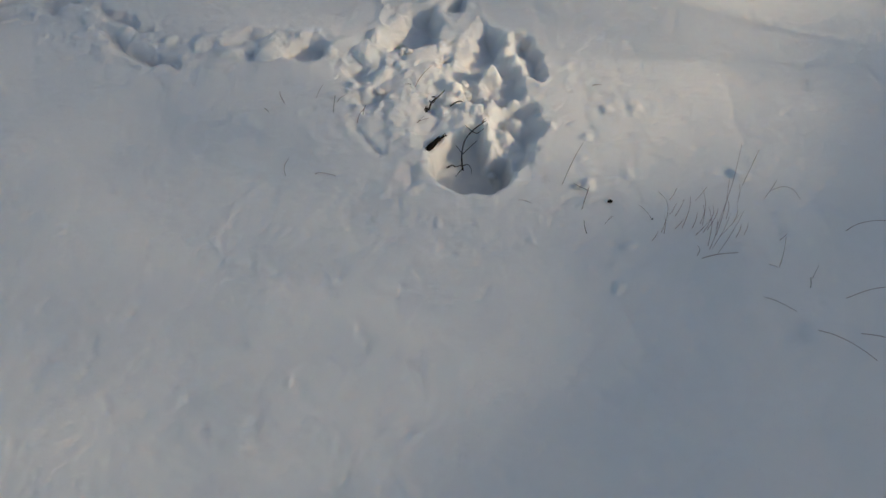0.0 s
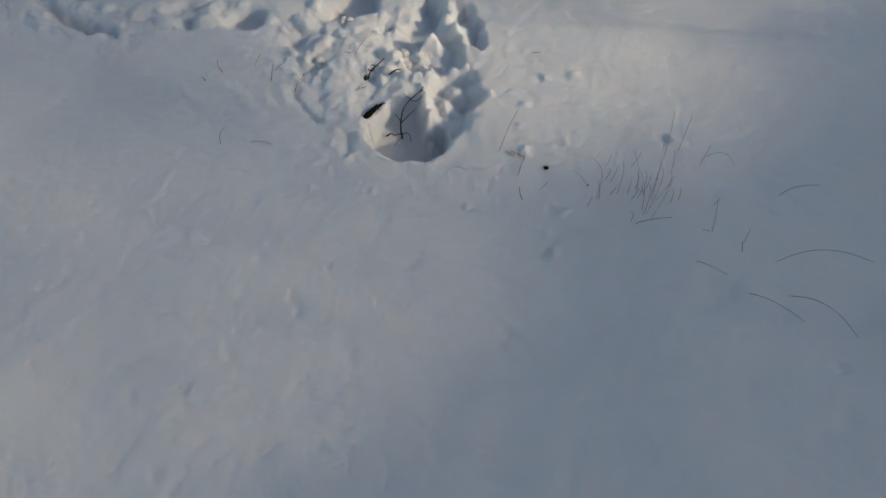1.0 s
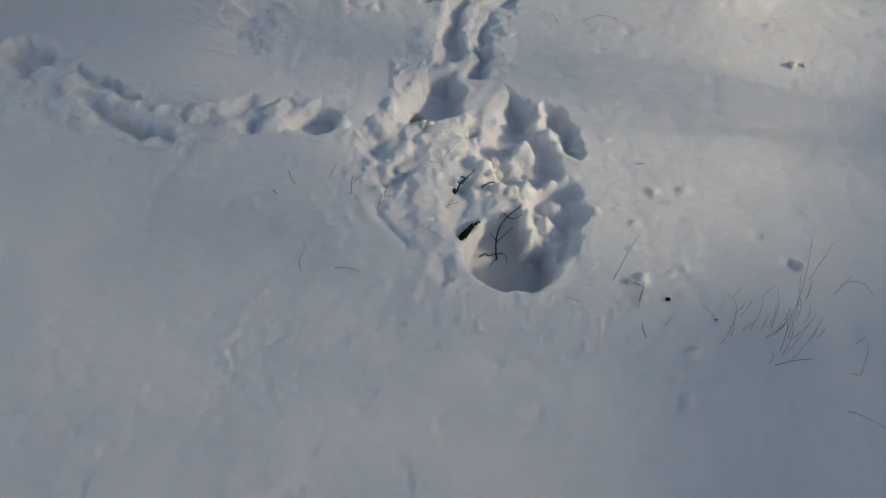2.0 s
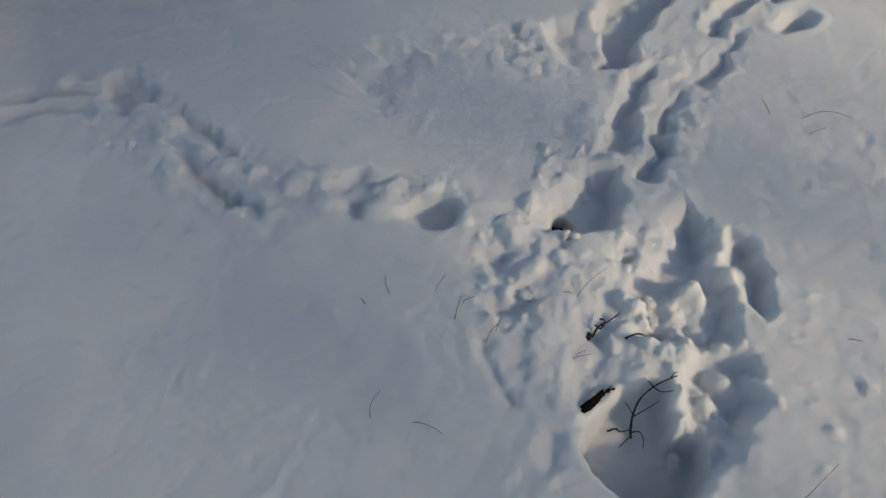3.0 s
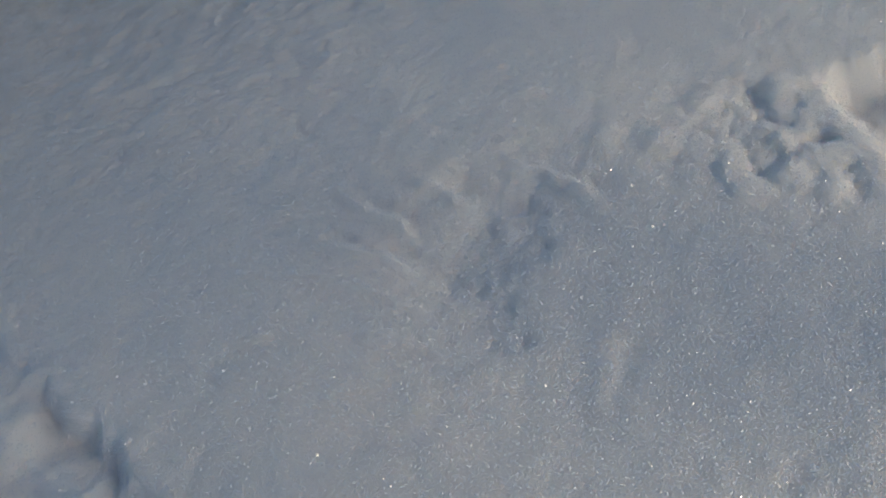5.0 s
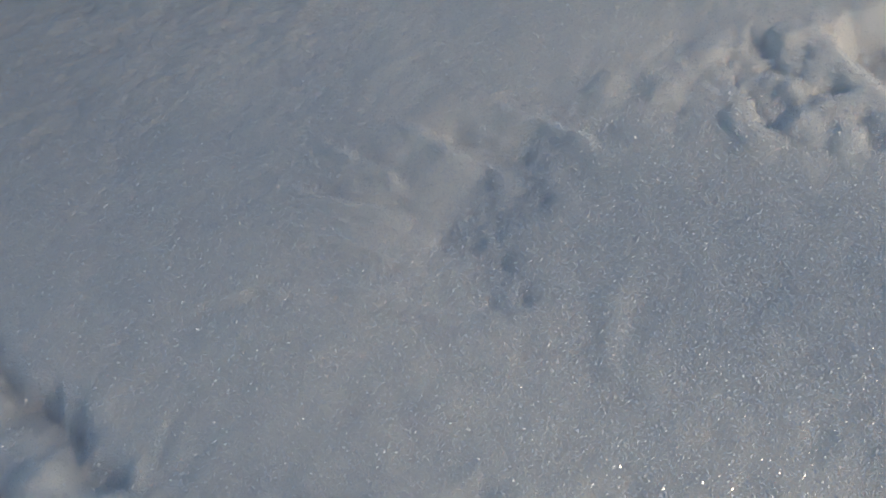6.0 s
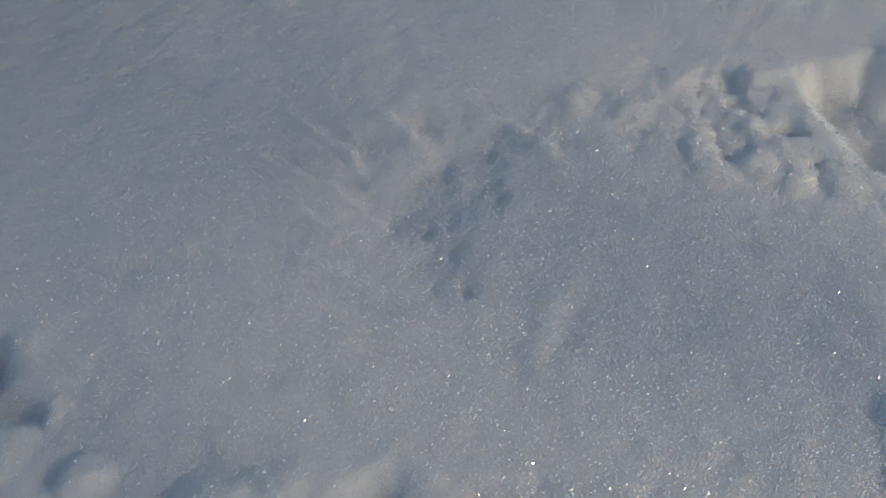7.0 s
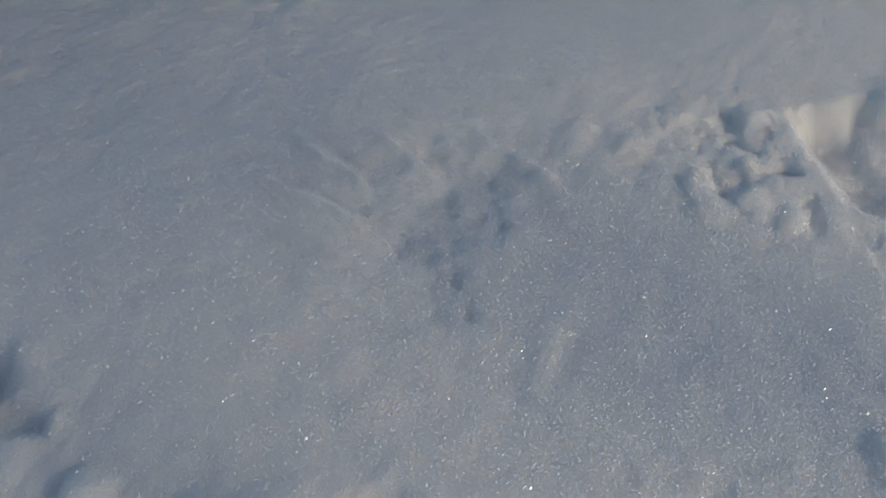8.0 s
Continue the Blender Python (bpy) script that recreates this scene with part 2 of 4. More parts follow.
# broad swells
core = step(0.30, 0.0, np.maximum(np.maximum(-1.8 - X, X - 1.25), np.maximum(0.35 - Y, Y - 2.62)))
near = np.exp(-(np.maximum(0, np.hypot(X, Y - 1.5) - 3) / 8) ** 2)
H += 0.020 * fbm(X, Y, 0.75, 3, 101, 0.4) * near + 0.5 * fbm(X, Y, 14, 3, 102) * (1 - near)
# sunlit mound beyond the trampled patch
lump(0.69, 2.06, 0.18, 0.14, 0, 0.050, 5, 0.006)
lump(-0.06, 0.64, 0.28, 0.20, 30, 0.012, 6, 0.006)
BASE = H.copy()
pit(0.66, 0.78, 0.09, 0.05, 10, 0.010, 0.9, 0.001, 0, 0.02, 7)

# trampled patch: a shallow scuffed half, and a half of deep hollows on its sunny side
pit(-0.070, 1.42, 0.170, 0.235, 12, 0.008, 1.0, 0.008, 0.002, 0.035, 11)
carve([(-0.249, 1.503), (-0.204, 1.524), (-0.162, 1.502), (-0.152, 1.446), (-0.195, 1.420), (-0.232, 1.441)], 0.019, 0.026, 1.2, 0.004, 0.001, 0.014, 401)
carve([(-0.197, 1.408), (-0.141, 1.436), (-0.114, 1.408), (-0.121, 1.364), (-0.171, 1.338), (-0.204, 1.369)], 0.018, 0.026, 1.2, 0.004, 0.001, 0.014, 402)
carve([(-0.214, 1.330), (-0.185, 1.335), (-0.140, 1.245), (-0.108, 1.205), (-0.128, 1.198), (-0.175, 1.240)], 0.012, 0.018, 1.6, 0.001, 0.001, 0.008, 403)
carve([(-0.128, 1.335), (-0.092, 1.330), (-0.070, 1.250), (-0.088, 1.225), (-0.112, 1.260)], 0.008, 0.026, 1.4, 0.001, 0.000, 0.010, 404)
carve([(-0.078, 1.190), (-0.045, 1.188), (-0.038, 1.130), (-0.058, 1.108), (-0.076, 1.140)], 0.010, 0.022, 1.4, 0.001, 0.002, 0.006, 405)
# the sunlit spine between the two halves
ramp_down([(-0.018, 1.530), (-0.032, 1.47), (-0.046, 1.40), (-0.058, 1.34), (-0.060, 1.28), (-0.040, 1.235)], 0.066, 0.002, 0.30, 13)
# the hollows
carve([(0.007, 1.487), (0.030, 1.532), (0.079, 1.610), (0.104, 1.652), (0.142, 1.609), (0.156, 1.558), (0.152, 1.507), (0.198, 1.491), (0.206, 1.423), (0.194, 1.358), (0.122, 1.340), (0.071, 1.355), (0.029, 1.357), (0.010, 1.407), (-0.008, 1.445)],
      0.043, 0.028, 2.2, 0.007, 0.001, 0.011, 406, (0.02, 0.05))
carve([(0.079, 1.610), (0.104, 1.655), (0.142, 1.609), (0.158, 1.558), (0.150, 1.515), (0.100, 1.510), (0.070, 1.560)], 0.060, 0.026, 2.2, 0.004, 0.000, 0.012, 407)
carve([(0.164, 1.567), (0.193, 1.598), (0.225, 1.575), (0.244, 1.523), (0.248, 1.468), (0.236, 1.425), (0.215, 1.438), (0.199, 1.477), (0.185, 1.511), (0.164, 1.523)], 0.044, 0.018, 1.8, 0.004, 0.002, 0.014, 408)
carve([(0.118, 1.353), (0.189, 1.385), (0.232, 1.361), (0.238, 1.288), (0.224, 1.218), (0.194, 1.172), (0.151, 1.137), (0.131, 1.189), (0.120, 1.233), (0.106, 1.290)], 0.046, 0.030, 1.2, 0.009, 0.001, 0.012, 409)
carve([(-0.020, 1.200), (-0.016, 1.155), (0.007, 1.124), (0.053, 1.102), (0.109, 1.093), (0.152, 1.115), (0.174, 1.165), (0.168, 1.225), (0.120, 1.240), (0.104, 1.292), (0.066, 1.294), (0.018, 1.254)], 0.116, 0.024, 0.45, 0.000, 0.002, 0.007, 410, (0.06, -0.36))
# the tongue between them with its bright side
mound(0.060, 1.300, 0.050, 0.008, 411, 1.4, -60)
mound(0.110, 1.262, 0.018, 0.034, 412, 1.6, 95)
mound(0.116, 1.222, 0.015, 0.034, 413)
mound(0.128, 1.195, 0.012, 0.018, 414)
for k, (px, py, pr, ph) in enumerate([(0.128, 1.460, 0.026, 0.036), (0.048, 1.417, 0.022, 0.026), (0.058, 1.390, 0.018, 0.022), (0.096, 1.430, 0.028, 0.024), (0.022, 1.425, 0.024, 0.016), (0.159, 1.530, 0.020, 0.028),
                                      (0.166, 1.578, 0.018, 0.016), (0.176, 1.498, 0.020, 0.024), (0.168, 1.319, 0.026, 0.020), (0.152, 1.280, 0.022, 0.020), (0.178, 1.372, 0.020, 0.014), (0.030, 1.368, 0.024, 0.014),
                                      (0.066, 1.352, 0.020, 0.016), (0.010, 1.340, 0.022, 0.010), (0.092, 1.345, 0.018, 0.012), (-0.198, 1.425, 0.012, 0.013), (-0.130, 1.462, 0.030, 0.010), (-0.165, 1.400, 0.020, 0.014),
                                      (-0.178, 1.532, 0.040, 0.010), (-0.215, 1.490, 0.024, 0.008), (-0.236, 1.570, 0.045, 0.008), (0.008, 1.548, 0.020, 0.012), (-0.120, 1.500, 0.018, 0.010), (-0.095, 1.493, 0.016, 0.012)]):
    mound(px, py, pr, ph, 420 + k, 1.25, 37 * k)
# small shadowed gaps between clods
pit(0.012, 1.512, 0.022, 0.009, 30, 0.075, 0.8, 0.002, 0, 0.006, 308)
pit(0.066, 1.372, 0.028, 0.009, 10, 0.100, 0.8, 0.002, 0, 0.006, 309)
pit(-0.016, 1.353, 0.012, 0.010, 0, 0.040, 0.7, 0.002, 0, 0.006, 351)
# the burrow below the trail, in a wide funnel
carve([(-0.166, 1.556), (-0.142, 1.650), (-0.082, 1.715), (-0.011, 1.720), (0.004, 1.645), (0.002, 1.575), (-0.045, 1.548), (-0.085, 1.545), (-0.125, 1.535)], 0.062, 0.026, 2.6, 0.002, 0.001, 0.008, 431, (0.12, 0.0))
pit(-0.100, 1.585, 0.020, 0.026, 0, 0.220, 0.35, 0.003, 0, 0.008, 32)
carve([(-0.145, 1.660), (-0.125, 1.698), (-0.092, 1.704), (-0.090, 1.686), (-0.116, 1.674), (-0.130, 1.648)], 0.012, 0.014, 1.6, 0.002, 0.005, 0.006, 432)
mound(-0.160, 1.600, 0.028, 0.010, 433, 1.5, 60)

# double trail that leads away from the burrow, in one wide trodden lane
trough([(0.000, 1.72), (0.015, 1.80), (0.035, 1.90), (0.085, 1.98), (0.15, 2.08)], 0.075, 0.020, 1.0, 0.006, 0.001, 0.020, 371)
carve([(-0.050, 1.896), (-0.003, 1.980), (0.033, 1.992), (0.024, 1.922), (0.018, 1.864), (0.020, 1.810), (0.014, 1.770), (-0.005, 1.742), (-0.058, 1.738), (-0.066, 1.760), (-0.051, 1.789), (-0.050, 1.833)], 0.048, 0.018, 1.5, 0.005, 0.002, 0.014, 441)
mound(-0.030, 1.724, 0.030, 0.007, 448, 2.0, 10)
carve([(0.085, 1.965), (0.102, 1.950), (0.096, 1.909), (0.084, 1.851), (0.076, 1.808), (0.038, 1.803), (0.032, 1.845), (0.050, 1.903), (0.069, 1.945)], 0.038, 0.018, 1.5, 0.006, 0.001, 0.014, 442)
carve([(0.049, 1.825), (0.080, 1.797), (0.086, 1.763), (0.064, 1.725), (0.053, 1.694), (0.023, 1.680), (0.004, 1.691), (0.023, 1.729), (0.032, 1.770), (0.021, 1.811)], 0.054, 0.016, 1.6, 0.004, 0.002, 0.012, 443)
carve([(0.085, 1.967), (0.127, 1.957), (0.169, 2.010), (0.192, 2.075), (0.200, 2.123), (0.177, 2.120), (0.155, 2.058), (0.120, 2.010), (0.092, 1.985)], 0.038, 0.016, 1.6, 0.005, 0.002, 0.013, 444)
carve([(0.117, 2.104), (0.153, 2.094), (0.166, 2.145), (0.188, 2.181), (0.250, 2.250), (0.300, 2.310), (0.285, 2.330), (0.173, 2.230), (0.140, 2.184), (0.122, 2.141)], 0.044, 0.016, 1.6, 0.004, 0.002, 0.013, 445)
carve([(0.251, 2.138), (0.280, 2.125), (0.332, 2.152), (0.347, 2.190), (0.329, 2.217), (0.286, 2.196), (0.266, 2.166)], 0.044, 0.016, 1.6, 0.002, 0.003, 0.008, 446)
carve([(0.231, 2.232), (0.262, 2.293), (0.297, 2.271), (0.296, 2.235), (0.262, 2.215)], 0.040, 0.016, 1.6, 0.002, 0.003, 0.008, 447)
trough([(0.36, 2.34), (0.46, 2.42), (0.60, 2.52)], 0.03, 0.055, 0.5, 0.006, 0.005, 0.010, 46)
for k, (px, py, pr, ph) in enumerate([(-0.085, 1.800, 0.040, 0.012), (-0.075, 1.850, 0.026, 0.008), (0.035, 1.740, 0.016, 0.012), (0.010, 2.010, 0.030, 0.006), (0.060, 2.030, 0.034, 0.008), (0.108, 2.070, 0.026, 0.006)]):
    mound(px, py, 1.2 * pr, 0.55 * ph, 450 + k, 1.2, 50)

# large print beside it, with a deep drag towards the distance
carve([(-0.204, 2.060), (-0.183, 2.002), (-0.158, 1.962), (-0.125, 1.952), (-0.060, 1.960), (-0.060, 2.045), (-0.098, 2.090), (-0.147, 2.098), (-0.188, 2.086)], 0.036, 0.016, 1.9, 0.001, 0.001, 0.008, 461, (-0.16, 0.0))
carve([(-0.092, 1.960), (-0.028, 1.963), (-0.004, 1.995), (-0.005, 2.075), (0.030, 2.154), (0.084, 2.250), (0.048, 2.312), (-0.015, 2.268), (-0.075, 2.208), (-0.099, 2.156), (-0.107, 2.088), (-0.085, 2.070), (-0.078, 2.008)], 0.066, 0.019, 0.8, 0.005, 0.002, 0.010, 462)
mound(-0.050, 2.150, 0.018, 0.018, 463, 1.6, 60)
mound(-0.026, 2.195, 0.016, 0.022, 464, 1.8, 55)
mound(0.002, 2.228, 0.014, 0.022, 465, 1.6, 50)
mound(-0.118, 2.105, 0.016, 0.006, 466)

# trail that comes in across the slope
trough([(-1.75, 1.31), (-1.45, 1.47), (-1.26, 1.575), (-1.140, 1.640), (-1.030, 1.672)], 0.020, 0.024, 0.8, 0.006, 0.010, 0.012, 61)
trough([(-1.75, 1.38), (-1.45, 1.53), (-1.26, 1.632), (-1.150, 1.695), (-1.05, 1.715)], 0.018, 0.026, 0.8, 0.005, 0.010, 0.012, 328)
trough([(-1.02, 1.70), (-0.93, 1.66), (-0.83, 1.59), (-0.72, 1.53), (-0.62, 1.52)], 0.080, 0.012, 1.0, 0.004, 0.003, 0.014, 329)
trough([(-0.64, 1.545), (-0.56, 1.555), (-0.48, 1.565), (-0.40, 1.565), (-0.32, 1.560)], 0.050, 0.010, 1.0, 0.004, 0.003, 0.014, 330)
carve([(-1.040, 1.696), (-1.060, 1.745), (-1.035, 1.785), (-0.968, 1.782), (-0.925, 1.742), (-0.920, 1.703), (-0.966, 1.684), (-0.962, 1.652), (-1.001, 1.658)], 0.036, 0.028, 1.3, 0.006, 0.002, 0.014, 471)
carve([(-0.888, 1.693), (-0.867, 1.710), (-0.788, 1.670), (-0.726, 1.622), (-0.708, 1.595), (-0.750, 1.597), (-0.793, 1.622), (-0.848, 1.652)], 0.048, 0.030, 1.3, 0.006, 0.002, 0.014, 472)
carve([(-0.862, 1.612), (-0.808, 1.614), (-0.750, 1.562), (-0.690, 1.541), (-0.640, 1.516), (-0.605, 1.486), (-0.622, 1.468), (-0.664, 1.478), (-0.716, 1.482), (-0.766, 1.509), (-0.814, 1.558)], 0.056, 0.034, 1.4, 0.008, 0.003, 0.015, 473)
carve([(-0.541, 1.553), (-0.507, 1.598), (-0.478, 1.616), (-0.406, 1.612), (-0.406, 1.590), (-0.460, 1.572), (-0.492, 1.550)], 0.022, 0.020, 1.5, 0.005, 0.002, 0.014, 474)
carve([(-0.488, 1.548), (-0.455, 1.560), (-0.438, 1.522), (-0.456, 1.502), (-0.482, 1.513)], 0.024, 0.014, 1.4, 0.002, 0.001, 0.006, 475)
carve([(-0.385, 1.523), (-0.382, 1.552), (-0.359, 1.583), (-0.324, 1.593), (-0.285, 1.575), (-0.269, 1.548), (-0.278, 1.521), (-0.322, 1.505), (-0.358, 1.508)], 0.040, 0.014, 1.6, 0.001, 0.002, 0.005, 476)
for k, (px, py, pr, ph) in enumerate([(-0.920, 1.672, 0.034, 0.014), (-0.868, 1.652, 0.030, 0.020), (-0.862, 1.572, 0.036, 0.008), (-0.818, 1.530, 0.030, 0.008), (-0.798, 1.505, 0.020, 0.008), (-0.662, 1.570, 0.016, 0.018),
                                      (-0.580, 1.558, 0.024, 0.016), (-0.539, 1.578, 0.022, 0.007), (-0.512, 1.529, 0.028, 0.012), (-0.416, 1.532, 0.030, 0.022), (-0.412, 1.580, 0.026, 0.014), (-0.336, 1.608, 0.020, 0.008),
                                      (-0.264, 1.536, 0.014, 0.016), (-0.730, 1.575, 0.026, 0.012), (-0.770, 1.600, 0.022, 0.014), (-1.130, 1.722, 0.022, 0.012), (-0.300, 1.612, 0.012, 0.006), (-0.368, 1.615, 0.012, 0.006)]):
    mound(px, py, 1.4 * pr, 0.75 * ph, 480 + k, 1.2, 41 * k)

# old edge of a crust, dents and lumps on the near slope
crease([(-0.415, 1.11), (-0.425, 1.035), (-0.457, 0.985), (-0.425, 0.922), (-0.376, 0.914), (-0.300, 0.892)], 0.006, 0.0030, 121, 0.012)
for k, (px, py, pr, ph) in enumerate([(0.375, 0.968, 0.026, 0.010), (0.345, 0.872, 0.026, 0.007), (0.405, 1.135, 0.020, 0.007), (0.36, 1.33, 0.018, 0.006), (0.425, 1.335, 0.022, 0.006),
                                      (0.62, 1.15, 0.022, 0.008), (0.70, 1.01, 0.03, 0.008), (0.87, 0.62, 0.018, 0.010), (0.50, 1.90, 0.03, 0.006), (0.42, 1.86, 0.025, 0.005)]):
    pit(px, py, pr, pr * 0.7, 25 * k, 1.1 * ph, 1.0, 0.002, 0.001, 0.008, 130 + k)
for k, (px, py, ph) in enumerate([(0.392, 0.970, 0.020), (0.366, 0.874, 0.012), (0.325, 1.120, 0.020), (0.412, 1.140, 0.012), (0.645, 1.150, 0.014), (0.378, 1.335, 0.008), (0.445, 1.338, 0.008), (0.66, 1.145, 0.010)]):
    lump(px, py, 0.018, 0.014, 30 * k, ph, 360 + k)
feather([(-0.440, 1.335), (-0.420, 1.300), (-0.395, 1.270)], 0.012, 0.0032, 551)
feather([(-0.310, 1.320), (-0.280, 1.270), (-0.240, 1.230)], 0.014, 0.0032, 552)
feather([(-0.255, 1.300), (-0.235, 1.270), (-0.215, 1.255)], 0.010, 0.0028, 553)
# crumbs of crust thrown out round the trampled patch
apron = np.exp(-((np.hypot((X - 0.02) / 0.40, (Y - 1.36) / 0.42) - 0.85) / 0.28) ** 2)
H += 0.0009 * apron * np.maximum(0, fbm(X, Y, 0.05, 3, 150, 0.5) - 0.05)
# the bank's lip, where the snow ends above bare ground
lipd = (X + 1.89) * 0.82 - (Y - 2.485) * 0.57
lipe = (X + 1.89) * 0.57 + (Y - 2.485) * 0.82 + 0.10 * fbm(X, Y, 0.4, 3, 160)
H -= 0.27 * np.clip(0.80 - lipd, 0, 0.81) ** 2 * near
H -= 0.40 * step(-0.01, -0.10, lipd) * step(-1.15, -0.95, lipd + 0.10 * fbm(X, Y, 0.4, 3, 161)) * step(-0.75, -0.60, lipe) * step(0.95, 0.80, lipe)


def soften(h, passes):
    for _ in range(passes):
        h[1:-1] = 0.25 * h[:-2] + 0.5 * h[1:-1] + 0.25 * h[2:]
        h[:, 1:-1] = 0.25 * h[:, :-2] + 0.5 * h[:, 1:-1] + 0.25 * h[:, 2:]


# wherever the snow was broken it is crumbly
broken = np.clip(np.abs(H - BASE) / 0.018, 0, 1) * core * (lipd > 0.2)
soften(broken, 8)
H += broken * (0.0017 * fbm(X, Y, 0.045, 3, 106, 0.45) + 0.0008 * np.abs(fbm(X, Y, 0.011, 2, 107)))
def clods(count, cx, cy, ax, ay, r0, r1, seed, tall=1.0):
    """many rounded lumps of crumbled snow, half sunk in the sheet"""
    g = np.random.default_rng(seed)
    for _ in range(count):
        a, q = g.uniform(0, 6.283), g.random() ** 0.5
        px, py, r = cx + ax * q * np.cos(a), cy + ay * q * np.sin(a), r0 + (r1 - r0) * g.random() ** 2
        w = window(px - 2 * r, px + 2 * r, py - 2 * r, py + 2 * r)
        x, y = warped(w, 0.35 * r, 1.6 * r, int(g.integers(1, 9000)))
        c, s, e = np.cos(a), np.sin(a), g.uniform(0.7, 1.3)
        d = np.hypot(((x - px) * c + (y - py) * s) * e, ((y - py) * c - (x - px) * s) / e) / r
        H[w] += tall * g.uniform(0.25, 0.60) * r * np.clip(1 - d * d, 0, 1) ** 0.8


clods(30, 0.09, 1.42, 0.08, 0.09, 0.006, 0.016, 381, 0.8)
clods(44, 0.16, 1.33, 0.07, 0.16, 0.008, 0.026, 382, 0.8)
clods(44, -0.15, 1.45, 0.12, 0.13, 0.006, 0.018, 383, 0.5)
clods(8, 0.10, 1.20, 0.06, 0.05, 0.006, 0.012, 384, 0.6)
clods(44, -0.10, 1.72, 0.055, 0.09, 0.006, 0.015, 385, 0.6)
clods(40, 0.37, 1.78, 0.09, 0.10, 0.004, 0.010, 394, 0.6)
clods(34, -0.48, 1.56, 0.20, 0.05, 0.005, 0.012, 386, 0.6)
clods(40, -0.86, 1.58, 0.14, 0.08, 0.004, 0.014, 387, 0.5)
clods(60, 0.02, 1.86, 0.11, 0.17, 0.006, 0.018, 388, 0.6)
clods(30, 0.14, 2.08, 0.10, 0.12, 0.006, 0.015, 392, 0.5)
clods(16, -0.03, 2.17, 0.06, 0.10, 0.006, 0.013, 393, 0.7)
clods(12, -0.28, 2.00, 0.08, 0.05, 0.005, 0.010, 389, 0.5)
clods(34, 0.30, 1.20, 0.16, 0.30, 0.005, 0.012, 390)
clods(40, 0.00, 1.06, 0.26, 0.05, 0.004, 0.010, 391, 0.5)
patch = np.exp(-(np.hypot((X + 0.01) / 0.23, (Y - 1.45) / 0.24)) ** 6)
bulge = np.abs(fbm(X, Y, 0.050, 2, 110, 0.5))
H += patch * 0.004 * (0.35 - np.minimum(bulge, 0.6))
# settled by the sun, the broken snow has soft edges
melt = H.copy()
soften(melt, 14)
worn = (0.75 - 0.15 * step(-0.34, -0.28, X)) * step(0.05, 0.5, broken) * step(0.105, 0.15, np.hypot(X - 0.08, Y - 1.20)) * step(0.025, 0.045, np.hypot(X + 0.10, Y - 1.58))
H += worn * (melt - H)
soften(H, 1)
# fresh crumbs and small clods that still have their edges
clods(70, 0.07, 1.42, 0.10, 0.12, 0.004, 0.013, 601, 1.0)
clods(60, -0.14, 1.46, 0.11, 0.13, 0.004, 0.011, 602, 0.8)
clods(40, 0.15, 1.30, 0.07, 0.12, 0.005, 0.014, 603, 0.9)
clods(34, -0.10, 1.70, 0.06, 0.08, 0.004, 0.011, 604, 0.8)
clods(44, -0.47, 1.565, 0.18, 0.045, 0.004, 0.009, 605, 0.8)
clods(44, -0.83, 1.60, 0.15, 0.07, 0.004, 0.010, 606, 0.7)
clods(44, 0.05, 1.90, 0.09, 0.20, 0.004, 0.010, 607, 0.7)
clods(60, 0.05, 1.07, 0.25, 0.06, 0.003, 0.007, 608, 0.6)
# wing print: a fan of feather strokes from a scuffed stem
feather([(-0.590, 1.952), (-0.550, 1.935), (-0.515, 1.916), (-0.495, 1.900)], 0.0080, 0.0062, 81)
feather([(-0.655, 1.930), (-0.613, 1.905), (-0.578, 1.890), (-0.548, 1.866)], 0.0060, 0.0052, 83)
feather([(-0.675, 1.877), (-0.629, 1.860), (-0.586, 1.852), (-0.554, 1.840), (-0.526, 1.824)], 0.0055, 0.0056, 84)
crease([(-0.660, 1.826), (-0.615, 1.821), (-0.578, 1.810), (-0.538, 1.802)], 0.0060, 0.0034, 85)
crease([(-0.608, 1.776), (-0.570, 1.771), (-0.541, 1.766), (-0.504, 1.758)], 0.0060, 0.0034, 345)
crease([(-0.540, 1.722), (-0.502, 1.720), (-0.464, 1.716)], 0.0055, 0.0012, 346)
feather([(-0.500, 1.978), (-0.459, 1.962), (-0.421, 1.940), (-0.378, 1.906)], 0.0085, 0.0058, 82)
feather([(-0.498, 1.909), (-0.470, 1.911), (-0.438, 1.898)], 0.0050, 0.0034, 347)
crease([(-0.692, 1.756), (-0.662, 1.768), (-0.618, 1.770)], 0.0060, 0.0026, 86)
crease([(-0.722, 1.826), (-0.672, 1.830)], 0.0060, 0.0018, 344)
crease([(-0.608, 1.710), (-0.574, 1.726)], 0.0070, 0.0020, 87)
crease([(-0.372, 1.800), (-0.387, 1.780), (-0.392, 1.753), (-0.393, 1.708)], 0.0100, 0.0030, 88)
